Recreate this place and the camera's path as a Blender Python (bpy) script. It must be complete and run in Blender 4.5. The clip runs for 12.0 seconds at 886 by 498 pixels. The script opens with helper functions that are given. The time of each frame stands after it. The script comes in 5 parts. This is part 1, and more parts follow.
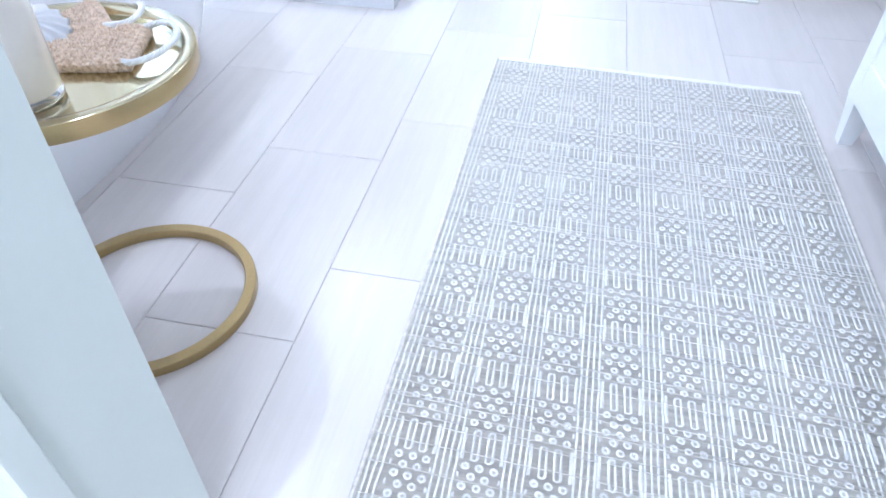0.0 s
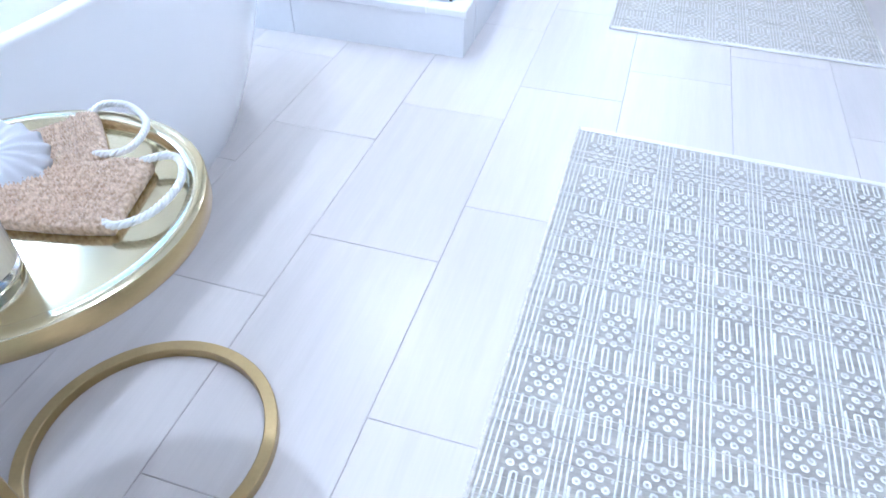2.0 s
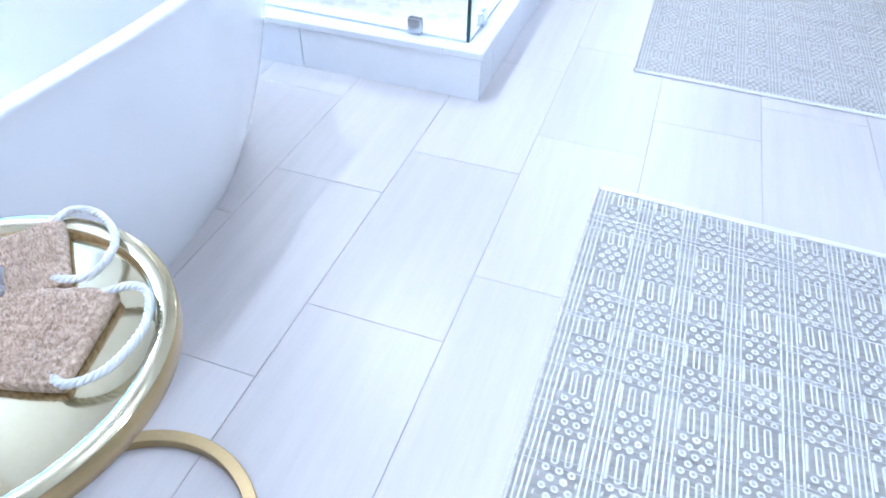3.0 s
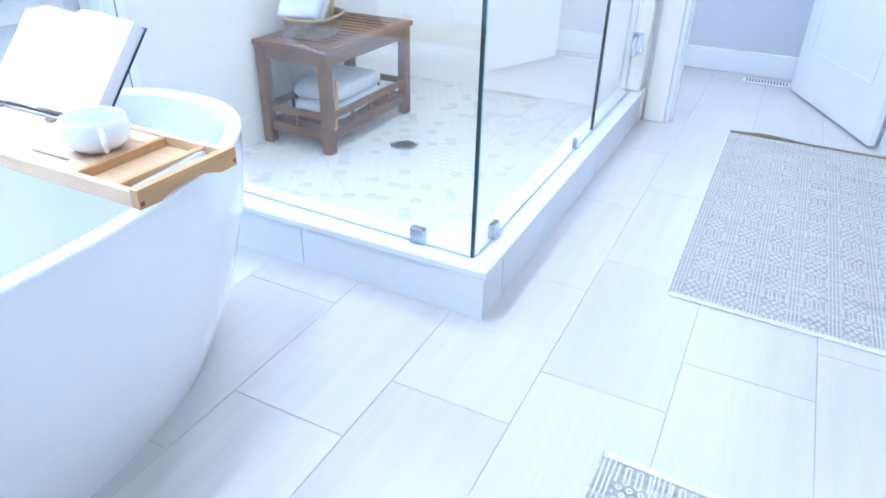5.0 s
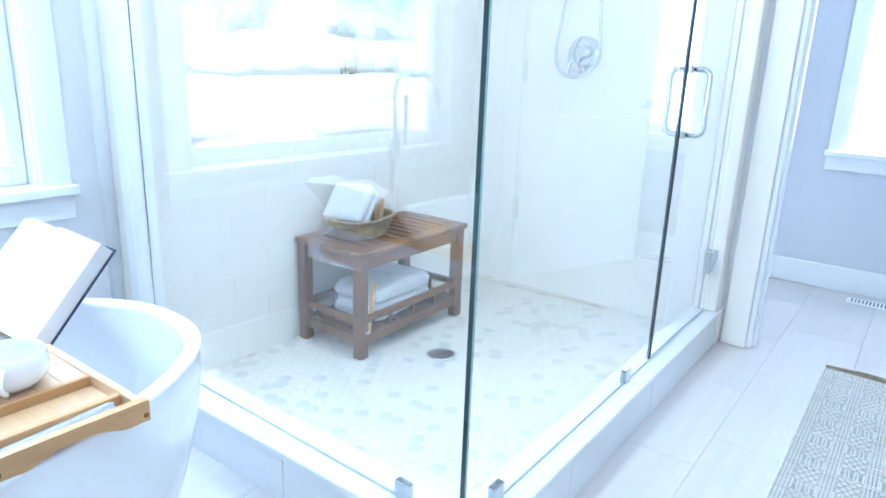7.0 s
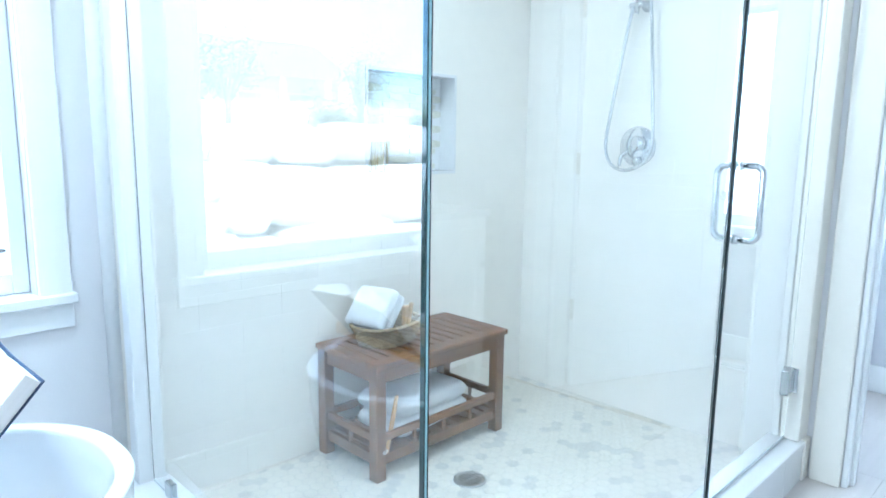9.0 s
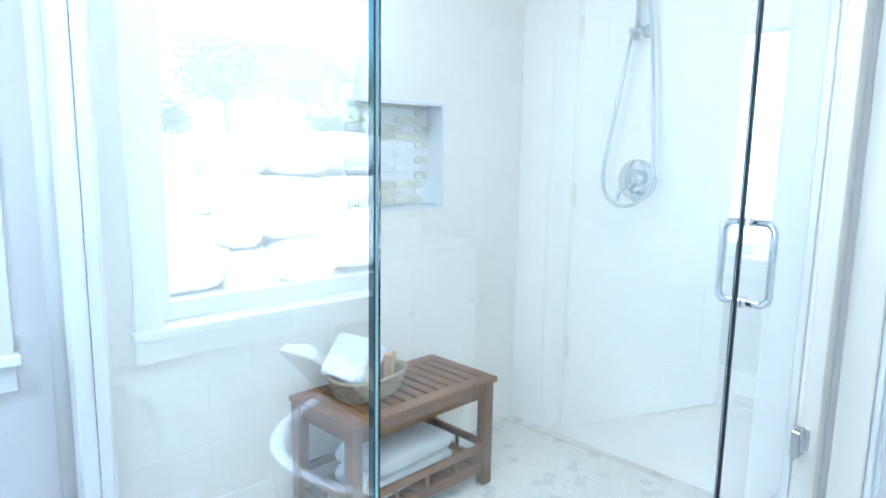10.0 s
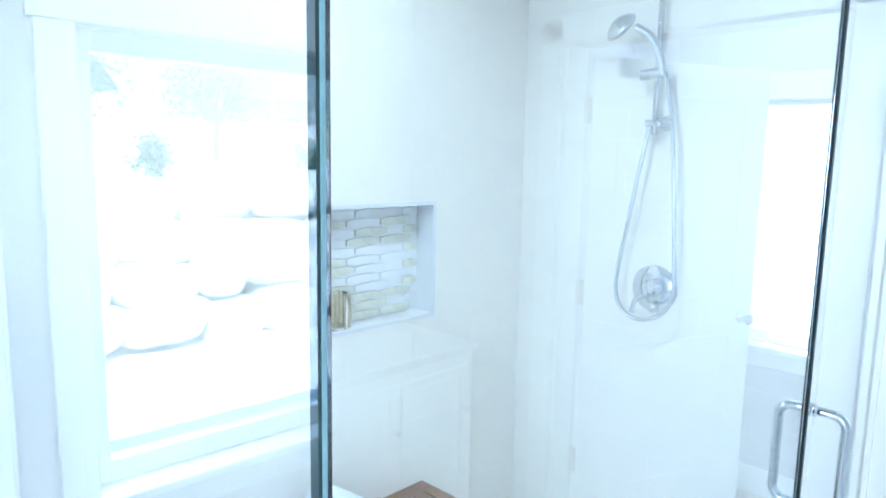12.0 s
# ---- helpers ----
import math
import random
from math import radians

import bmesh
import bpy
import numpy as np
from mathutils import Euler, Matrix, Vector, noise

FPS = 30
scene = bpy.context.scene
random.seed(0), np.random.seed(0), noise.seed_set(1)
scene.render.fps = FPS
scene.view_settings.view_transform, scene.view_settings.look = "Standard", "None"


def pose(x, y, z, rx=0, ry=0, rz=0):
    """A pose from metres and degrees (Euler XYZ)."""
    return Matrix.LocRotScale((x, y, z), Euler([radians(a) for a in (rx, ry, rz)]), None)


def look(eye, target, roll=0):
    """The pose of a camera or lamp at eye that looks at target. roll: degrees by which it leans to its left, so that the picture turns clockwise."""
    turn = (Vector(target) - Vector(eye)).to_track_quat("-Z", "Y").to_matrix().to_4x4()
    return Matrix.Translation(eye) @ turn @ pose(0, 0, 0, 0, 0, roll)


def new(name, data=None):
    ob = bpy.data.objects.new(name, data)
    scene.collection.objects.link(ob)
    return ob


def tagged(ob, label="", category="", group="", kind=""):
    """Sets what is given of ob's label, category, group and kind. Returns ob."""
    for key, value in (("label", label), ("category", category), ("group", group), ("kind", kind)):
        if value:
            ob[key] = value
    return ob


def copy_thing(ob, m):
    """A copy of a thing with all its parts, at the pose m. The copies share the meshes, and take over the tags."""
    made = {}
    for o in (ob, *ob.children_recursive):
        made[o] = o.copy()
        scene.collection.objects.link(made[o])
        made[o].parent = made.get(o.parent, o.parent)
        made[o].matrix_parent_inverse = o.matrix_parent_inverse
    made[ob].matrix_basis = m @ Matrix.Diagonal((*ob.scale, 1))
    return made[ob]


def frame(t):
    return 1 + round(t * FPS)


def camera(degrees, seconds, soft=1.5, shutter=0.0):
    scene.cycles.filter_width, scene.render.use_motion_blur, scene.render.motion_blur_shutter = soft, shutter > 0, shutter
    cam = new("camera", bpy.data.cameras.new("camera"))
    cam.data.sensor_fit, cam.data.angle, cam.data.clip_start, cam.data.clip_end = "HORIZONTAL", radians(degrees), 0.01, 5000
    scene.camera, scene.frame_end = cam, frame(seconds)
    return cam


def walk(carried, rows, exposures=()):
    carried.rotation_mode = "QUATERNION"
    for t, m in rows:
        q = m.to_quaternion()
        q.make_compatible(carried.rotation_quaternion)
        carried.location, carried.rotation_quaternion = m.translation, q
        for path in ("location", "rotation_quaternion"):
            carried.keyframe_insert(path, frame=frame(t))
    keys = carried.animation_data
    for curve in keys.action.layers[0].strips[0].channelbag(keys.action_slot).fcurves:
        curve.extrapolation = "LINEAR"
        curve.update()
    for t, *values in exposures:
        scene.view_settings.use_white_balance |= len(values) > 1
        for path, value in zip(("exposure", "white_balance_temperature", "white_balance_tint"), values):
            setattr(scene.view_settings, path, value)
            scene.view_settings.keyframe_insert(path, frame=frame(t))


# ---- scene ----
cam = camera(67.5, 12.0, soft=1.65)
EXPO = 2.89
PATH = [
    (0, (0.426, -1.345, 0.951), (0.136, 0.119, -0.38), 0.5),
    (0.5, (0.402, -1.259, 0.954), (0.067, 0.197, -0.376), 0.8),
    (1, (0.376, -1.167, 0.97), (-0.003, 0.267, -0.371), 1.0),
    (1.5, (0.345, -1.079, 0.981), (-0.068, 0.34, -0.366), 0.9),
    (2, (0.308, -0.988, 0.973), (-0.122, 0.433, -0.368), 0.6),
    (2.5, (0.279, -0.904, 0.984), (-0.164, 0.513, -0.356), 0.8),
    (3, (0.259, -0.815, 1.026), (-0.201, 0.594, -0.318), 1.8),
    (4.8, (0.328, -0.48, 1.059), (-0.405, 1.061, 0.017), 1.4),
    (5, (0.338, -0.431, 1.072), (-0.428, 1.122, 0.071), 1.4),
    (5.5, (0.332, -0.312, 1.083), (-0.507, 1.273, 0.197), 1.7),
    (6, (0.347, -0.213, 1.098), (-0.58, 1.384, 0.331), 1.8),
    (6.5, (0.382, -0.125, 1.113), (-0.652, 1.46, 0.467), 1.9),
    (7, (0.409, -0.047, 1.153), (-0.729, 1.502, 0.603), 2.1),
    (7.2, (0.433, -0.023, 1.157), (-0.748, 1.507, 0.642), 2.0),
    (8.8, (0.463, 0.248, 1.198), (-0.922, 1.652, 0.864), 1.3),
    (9, (0.457, 0.296, 1.205), (-0.941, 1.69, 0.884), 0.8),
    (9.5, (0.418, 0.397, 1.26), (-0.988, 1.782, 0.939), 1.0),
    (10, (0.358, 0.479, 1.336), (-1.043, 1.869, 1.014), 1.0),
    (10.5, (0.295, 0.541, 1.412), (-1.097, 1.94, 1.091), 1.0),
    (11, (0.239, 0.599, 1.479), (-1.151, 2.003, 1.17), 1.2),
    (11.5, (0.175, 0.662, 1.564), (-1.216, 2.067, 1.261), 1.2),
    (12, (0.093, 0.731, 1.643), (-1.295, 2.144, 1.363), 1.1),
]
walk(cam, [(t, look(eye, target, roll)) for t, eye, target, roll in PATH],
     exposures=[(0.0, EXPO - 0.22, 4900, 12), (3.0, EXPO - 0.27, 4650, 12), (5.0, EXPO - 0.28, 4560, 9), (7.0, EXPO - 0.28, 4560, 3), (9.0, EXPO - 0.31, 4660, -1), (12.0, EXPO - 0.34, 4500, -1)])


# ---- light ----
world = bpy.data.worlds.new("sky")
scene.world = world
world.use_nodes = True
wn = world.node_tree
sky = wn.nodes.new("ShaderNodeTexSky")
sky.sky_type, sky.sun_disc = "NISHITA", False
sky.sun_elevation, sky.sun_rotation = radians(48), radians(110)
wn.links.new(sky.outputs[0], wn.nodes["Background"].inputs[0])
wn.nodes["Background"].inputs[1].default_value = 0.15


def lamp(name, kind, power, m, size=(1, 1), colour=(1, 1, 1)):
    data = bpy.data.lights.new(name, kind)
    data.energy, data.color = power, colour
    if kind == "AREA":
        data.shape, data.size, data.size_y = "RECTANGLE", size[0], size[1]
    ob = new(name, data)
    ob.matrix_world = m
    return ob


sun = lamp("sun", "SUN", 5.0, look((8, 3, 9), (0, 0, 0)), colour=(1, 0.95, 0.88))
sun.data.angle = radians(0.5)
CANS = 1.15
DAY = (0.93, 0.97, 1.0)
# sky light entering above the view of the bath window, and through the toilet room's window
lamp("sky_bath_window", "AREA", 9.5, look((-2.35, 0.16, 2.35), (-0.6, 0.16, 0.6)), (1.5, 0.7), (0.86, 0.94, 1.0))
lamp("sky_toilet_window", "AREA", 2.0, look((0.39, 4.19, 1.34), (0.39, 2.4, 1.0)), (0.72, 1.14), DAY)
# unseen fill lamp added in the hall to brighten the bathroom; no window there
lamp("sky_hall", "AREA", 8.5, look((0.45, -2.9, 1.5), (0.45, 0, 1.2)), (1.2, 1.6), (1.0, 0.96, 0.91))


# ---- materials ----
def mat(name, colour, rough=0.5, metal=0.0, var=0.06, scale=6.0, fine=90.0, bump=0.15, spread=0.0, stretch=(1, 1, 1), dist=0.002, coat=0.0, second=None, per_object=0.0, sheen=0.0):
    m = bpy.data.materials.new(name)
    m.use_nodes = True
    nt = m.node_tree
    n, l = nt.nodes, nt.links
    b = n["Principled BSDF"]
    b.inputs["Roughness"].default_value, b.inputs["Metallic"].default_value = rough, metal
    b.inputs["Coat Weight"].default_value = coat
    b.inputs["Sheen Weight"].default_value = sheen
    tc = n.new("ShaderNodeTexCoord")
    mp = n.new("ShaderNodeMapping")
    mp.inputs["Scale"].default_value = stretch
    l.new(tc.outputs["Object"], mp.inputs["Vector"])
    vec = mp.outputs[0]
    info = n.new("ShaderNodeObjectInfo")
    if per_object:
        add = n.new("ShaderNodeVectorMath")
        add.operation = "ADD"
        mul = n.new("ShaderNodeMath")
        mul.operation = "MULTIPLY"
        mul.inputs[1].default_value = 37.0
        l.new(info.outputs["Random"], mul.inputs[0])
        l.new(vec, add.inputs[0])
        l.new(mul.outputs[0], add.inputs[1])
        vec = add.outputs[0]
    big, small = n.new("ShaderNodeTexNoise"), n.new("ShaderNodeTexNoise")
    for t, sc, det in ((big, scale, 4), (small, fine, 3)):
        t.inputs["Scale"].default_value, t.inputs["Detail"].default_value = sc, det
        l.new(vec, t.inputs["Vector"])
    mix = n.new("ShaderNodeMix")
    mix.data_type = "RGBA"
    dark = second or tuple(max(0, c * (1 - 2.2 * var)) for c in colour)
    mix.inputs[6].default_value, mix.inputs[7].default_value = (*dark, 1), (*colour, 1)
    ramp = n.new("ShaderNodeMapRange")
    ramp.inputs[1].default_value, ramp.inputs[2].default_value = 0.35, 0.62
    half = n.new("ShaderNodeMix")
    half.inputs[0].default_value = 0.35
    l.new(big.outputs[0], half.inputs[2])
    l.new(small.outputs[0], half.inputs[3])
    l.new(half.outputs[0], ramp.inputs[0])
    l.new(ramp.outputs[0], mix.inputs[0])
    out = mix.outputs[2]
    if per_object:
        hsv = n.new("ShaderNodeHueSaturation")
        mr = n.new("ShaderNodeMapRange")
        mr.inputs[3].default_value, mr.inputs[4].default_value = 1 - per_object, 1 + per_object * 0.4
        l.new(info.outputs["Random"], mr.inputs[0])
        l.new(mr.outputs[0], hsv.inputs["Value"])
        l.new(out, hsv.inputs["Color"])
        out = hsv.outputs[0]
    l.new(out, b.inputs["Base Color"])
    if spread:
        rr = n.new("ShaderNodeMapRange")
        rr.inputs[3].default_value, rr.inputs[4].default_value = max(0.02, rough - spread), rough + spread
        l.new(big.outputs[0], rr.inputs[0])
        l.new(rr.outputs[0], b.inputs["Roughness"])
    if bump:
        bp = n.new("ShaderNodeBump")
        bp.inputs["Strength"].default_value, bp.inputs["Distance"].default_value = bump, dist
        l.new(small.outputs[0], bp.inputs["Height"])
        l.new(bp.outputs[0], b.inputs["Normal"])
    return m


def glass(name, tint=(1, 1, 1), rough=0.0, ior=1.45):
    m = bpy.data.materials.new(name)
    m.use_nodes = True
    b = m.node_tree.nodes["Principled BSDF"]
    b.inputs["Base Color"].default_value = (*tint, 1)
    b.inputs["Transmission Weight"].default_value, b.inputs["Roughness"].default_value, b.inputs["IOR"].default_value = 1.0, rough, ior
    return m


M_FLOOR = mat("floor_tile", (0.62, 0.575, 0.54), 0.32, var=0.035, scale=3.2, fine=26, bump=0.04, stretch=(9, 0.5, 1), per_object=0.05, spread=0.08)
M_GROUT = mat("grout", (0.47, 0.42, 0.385), 0.9, var=0.1)
M_PAINT = mat("warm_grey_paint", (0.75, 0.735, 0.735), 0.6, var=0.015, scale=2, fine=160, bump=0.05)
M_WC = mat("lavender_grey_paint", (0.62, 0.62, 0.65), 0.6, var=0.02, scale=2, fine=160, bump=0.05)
M_TRIM = mat("white_trim_paint", (0.84, 0.84, 0.83), 0.35, var=0.012, scale=5, fine=60, bump=0.03)
M_CEIL = mat("ceiling_paint", (0.85, 0.85, 0.84), 0.8, var=0.012, scale=2, fine=160, bump=0.05)
M_JAMB = mat("door_jamb_paint", (0.62, 0.66, 0.60), 0.4, var=0.012, scale=4, fine=80, bump=0.03)
M_WTILE = mat("shower_wall_tile", (0.84, 0.80, 0.725), 0.22, var=0.015, scale=2.5, fine=20, bump=0.02, per_object=0.006, spread=0.05)
M_WGROUT = mat("pale_grout", (0.82, 0.785, 0.71), 0.85, var=0.03)
M_CURB = mat("white_quartz", (0.73, 0.73, 0.73), 0.22, var=0.02, scale=5, fine=50, bump=0.02)
M_HEX = mat("marble_hexagon", (0.71, 0.675, 0.595), 0.35, var=0.035, scale=14, fine=70, bump=0.03, per_object=0.0)
M_HEXG = mat("grey_marble_hexagon", (0.60, 0.585, 0.54), 0.35, var=0.08, scale=20, fine=80, bump=0.03)
M_HGROUT = mat("mosaic_grout", (0.64, 0.62, 0.57), 0.9, var=0.05)
M_TUB = mat("tub_acrylic", (0.90, 0.90, 0.90), 0.16, var=0.006, scale=2, fine=30, bump=0.0, coat=0.3)
M_BRASS = mat("brushed_brass", (0.49, 0.375, 0.18), 0.30, 1.0, var=0.06, scale=5, fine=140, bump=0.06, stretch=(1, 1, 8), dist=0.0006, spread=0.07)
# smoother, and paler than the band: the reflected room is put into its colour
M_BRASSTOP = mat("polished_brass_tray", (0.64, 0.57, 0.37), 0.14, 1.0, var=0.03, scale=4, fine=160, bump=0.02, dist=0.0004, spread=0.05)
M_CHROME = mat("chrome", (0.70, 0.72, 0.74), 0.07, 1.0, var=0.01, bump=0)
M_STEEL = mat("brushed_steel", (0.62, 0.62, 0.62), 0.28, 1.0, var=0.05, bump=0.05)
M_TEAK = mat("teak", (0.215, 0.083, 0.011), 0.42, var=0.26, scale=7, fine=60, bump=0.2, stretch=(7, 0.8, 7), dist=0.0015, per_object=0.12)
M_TEAKX = mat("teak_across", (0.215, 0.083, 0.011), 0.42, var=0.26, scale=7, fine=60, bump=0.2, stretch=(0.8, 7, 7), dist=0.0015, per_object=0.12)
M_TEAKZ = mat("teak_upright", (0.205, 0.079, 0.011), 0.42, var=0.26, scale=7, fine=60, bump=0.2, stretch=(7, 7, 0.8), dist=0.0015, per_object=0.12)
# lighter than the end rails: window glare is put into this base colour
M_BAMBOO = mat("bamboo", (0.76, 0.53, 0.29), 0.28, var=0.1, scale=6, fine=50, bump=0.05, coat=0.5, stretch=(0.7, 9, 9), per_object=0.06)
M_BAMBOOY = mat("bamboo_end", (0.66, 0.40, 0.165), 0.42, var=0.12, scale=6, fine=50, bump=0.08, stretch=(9, 0.7, 9), per_object=0.06)
M_RUG = mat("rug_grey_weft", (0.68, 0.64, 0.56), 0.95, var=0.13, scale=18, fine=260, bump=0.35, stretch=(0.35, 4, 1), dist=0.002, sheen=0.2)
M_YARN = mat("cream_yarn", (0.82, 0.80, 0.765), 0.95, var=0.07, scale=30, fine=420, bump=0.8, dist=0.002, sheen=0.2)
M_TOWEL = mat("white_terry", (0.84, 0.84, 0.84), 0.95, var=0.04, scale=30, fine=420, bump=1.0, dist=0.004, sheen=0.4)
M_SISAL = mat("sisal_knit", (0.86, 0.69, 0.51), 0.95, var=0.2, scale=170, fine=190, bump=1.0, dist=0.004, second=(0.46, 0.30, 0.18), sheen=0.3)
M_ROPE = mat("white_cotton_rope", (0.83, 0.82, 0.80), 0.9, var=0.06, fine=600, bump=0.6)
M_MILK = mat("milky_bath_liquid", (0.84, 0.78, 0.68), 0.3, var=0.02, scale=6, bump=0.0, coat=1.0)
M_SHELL = mat("white_shell", (0.90, 0.90, 0.91), 0.3, var=0.02, fine=60, bump=0.1)
M_CHINA = mat("white_china", (0.86, 0.86, 0.87), 0.12, var=0.008, bump=0.0, coat=0.4)
M_PAPER = mat("book_paper", (0.82, 0.80, 0.75), 0.85, var=0.015, scale=3, fine=200, bump=0.05)
M_PAGEEDGE = mat("book_page_edges", (0.80, 0.765, 0.73), 0.9, var=0.03, scale=4, fine=300, bump=0.2, stretch=(1, 40, 1))
M_COVER = mat("navy_book_cover", (0.03, 0.05, 0.10), 0.5, var=0.1)
M_WICKER = mat("seagrass_wicker", (0.42, 0.33, 0.20), 0.8, var=0.2, scale=40, fine=200, bump=0.4)
M_DECO = mat("sage_mosaic_tile", (0.73, 0.715, 0.60), 0.25, var=0.08, scale=14, fine=60, bump=0.03)
M_DECOW = mat("white_mosaic_tile", (0.82, 0.82, 0.81), 0.25, var=0.03, bump=0.02)
M_DARKGLASS = mat("dark_green_glass_edge", (0.006, 0.018, 0.016), 0.55, var=0.2, scale=3, fine=30, bump=0.0)
M_EDGE = mat("green_glass_edge", (0.008, 0.035, 0.032), 0.05, var=0.2, scale=4, fine=30, bump=0.0, coat=1.0)
# pale colour paints the bright glint along the glass corner
M_EDGELIGHT = mat("painted_arris_glint", (0.42, 0.60, 0.62), 0.12, var=0.1, scale=4, fine=30, bump=0.0)
M_SEAL = mat("vinyl_seal", (0.58, 0.61, 0.62), 0.4, var=0.05, bump=0.0)
# same chrome, darkened: dark reflections are put into the base colour
M_CHROMESHADE = mat("chrome_dark_reflection", (0.50, 0.52, 0.54), 0.14, 1.0, var=0.02, bump=0)
M_HINGE = mat("satin_nickel", (0.46, 0.40, 0.31), 0.4, 0.6, var=0.05, bump=0.03)
M_GLASS = glass("clear_shower_glass", (0.985, 1.0, 0.995), ior=1.75)
M_PANE = glass("window_glass")
M_BOTTLE = glass("bottle_glass", (0.98, 1.0, 0.99))
M_AMBER = glass("gold_tinted_glass", (0.97, 0.93, 0.80))
M_ROCK = mat("pale_boulder", (0.70, 0.68, 0.65), 0.85, var=0.12, scale=2.5, fine=24, bump=0.7, dist=0.02, per_object=0.12)
M_SOIL = mat("garden_soil", (0.62, 0.60, 0.55), 0.95, var=0.15, scale=1.5, fine=20, bump=0.6, dist=0.02)
M_LEAF = mat("shrub_leaf", (0.15, 0.19, 0.09), 0.6, var=0.2, scale=4, fine=30, bump=0.1)
M_BARK = mat("bark", (0.16, 0.12, 0.09), 0.9, var=0.2, scale=8, fine=40, bump=0.6)
# near-black tone that stands for the shade in the boulder gaps
M_GAPSHADE = mat("boulder_gap_shade", (0.13, 0.12, 0.11), 0.95, var=0.2, scale=3, fine=30, bump=0.5)
M_SIDING = mat("house_siding", (0.62, 0.60, 0.56), 0.8, var=0.05)
M_ROOF = mat("roof_shingle", (0.36, 0.35, 0.35), 0.9, var=0.15)
# near-black that paints the shade inside openings
M_DARK = mat("opening_shade", (0.03, 0.03, 0.03), 0.8, var=0.1)
M_FARGLASS = mat("far_window_glass", (0.42, 0.46, 0.50), 0.1, var=0.05)
# trim paint with the warm light near the shower put into its colour
M_WARMTRIM = mat("warm_lit_trim", (0.84, 0.80, 0.72), 0.35, var=0.012, scale=5, fine=60, bump=0.03)
M_HEM = mat("tan_rug_hem", (0.50, 0.40, 0.26), 0.95, var=0.15, scale=40, fine=300, bump=0.6)
M_CAN = bpy.data.materials.new("lit_lamp_lens")
M_CAN.use_nodes = True
M_CAN.node_tree.nodes["Principled BSDF"].inputs["Emission Color"].default_value = (1, 0.96, 0.9, 1)
M_CAN.node_tree.nodes["Principled BSDF"].inputs["Emission Strength"].default_value = 6


# ---- shape helpers ----
def part(name, bm, material, parent=None, label="", smooth=False):
    me = bpy.data.meshes.new(name)
    bm.to_mesh(me)
    bm.free()
    for m in (material if isinstance(material, (list, tuple)) else (material,)):
        me.materials.append(m)
    if smooth:
        me.polygons.foreach_set("use_smooth", [True] * len(me.polygons))
    ob = new(name, me)
    if parent is not None:
        ob.parent = parent
    if label:
        tagged(ob, label)
    return ob


def thing(name, label, category, group="", kind="", at=(0, 0, 0), rz=0):
    ob = new(name)
    ob.empty_display_size = 0.1
    ob.matrix_world = pose(*at, 0, 0, rz)
    return tagged(ob, label, category, group, kind)


def box(x0, x1, y0, y1, z0, z1, bevel=0.0, bm=None, m=None, seg=1):
    out = bm or bmesh.new()
    tmp = bmesh.new()
    g = bmesh.ops.create_cube(tmp, size=1)
    for v in g["verts"]:
        v.co = Vector(((x0 + x1) / 2 + v.co.x * (x1 - x0), (y0 + y1) / 2 + v.co.y * (y1 - y0), (z0 + z1) / 2 + v.co.z * (z1 - z0)))
    if bevel:
        bmesh.ops.bevel(tmp, geom=tmp.edges[:], offset=bevel, segments=seg, profile=0.5, affect="EDGES")
    if m is not None:
        bmesh.ops.transform(tmp, matrix=m, verts=tmp.verts)
    join(out, tmp)
    return out


def join(out, tmp):
    idx = [out.verts.new(v.co) for v in tmp.verts]
    tmp.verts.index_update()
    for f in tmp.faces:
        out.faces.new([idx[v.index] for v in f.verts])
    tmp.free()


def lathe(profile, n=48, bm=None, m=None):
    """A turned shape from (radius, height) pairs."""
    tmp = bmesh.new()
    rings = []
    for r, z in profile:
        if r < 1e-6:
            rings.append([tmp.verts.new((0, 0, z))])
        else:
            rings.append([tmp.verts.new((r * math.cos(2 * math.pi * i / n), r * math.sin(2 * math.pi * i / n), z)) for i in range(n)])
    loft(tmp, rings)
    if m is not None:
        bmesh.ops.transform(tmp, matrix=m, verts=tmp.verts)
    out = bm or bmesh.new()
    join(out, tmp)
    return out


def loft(bm, rings, closed=True):
    for a, b in zip(rings, rings[1:]):
        n = max(len(a), len(b))
        for i in range(n if closed else n - 1):
            j = (i + 1) % n
            if len(a) == 1:
                bm.faces.new((a[0], b[i], b[j]))
            elif len(b) == 1:
                bm.faces.new((a[i], b[0], a[j]))
            else:
                bm.faces.new((a[i], b[i], b[j], a[j]))


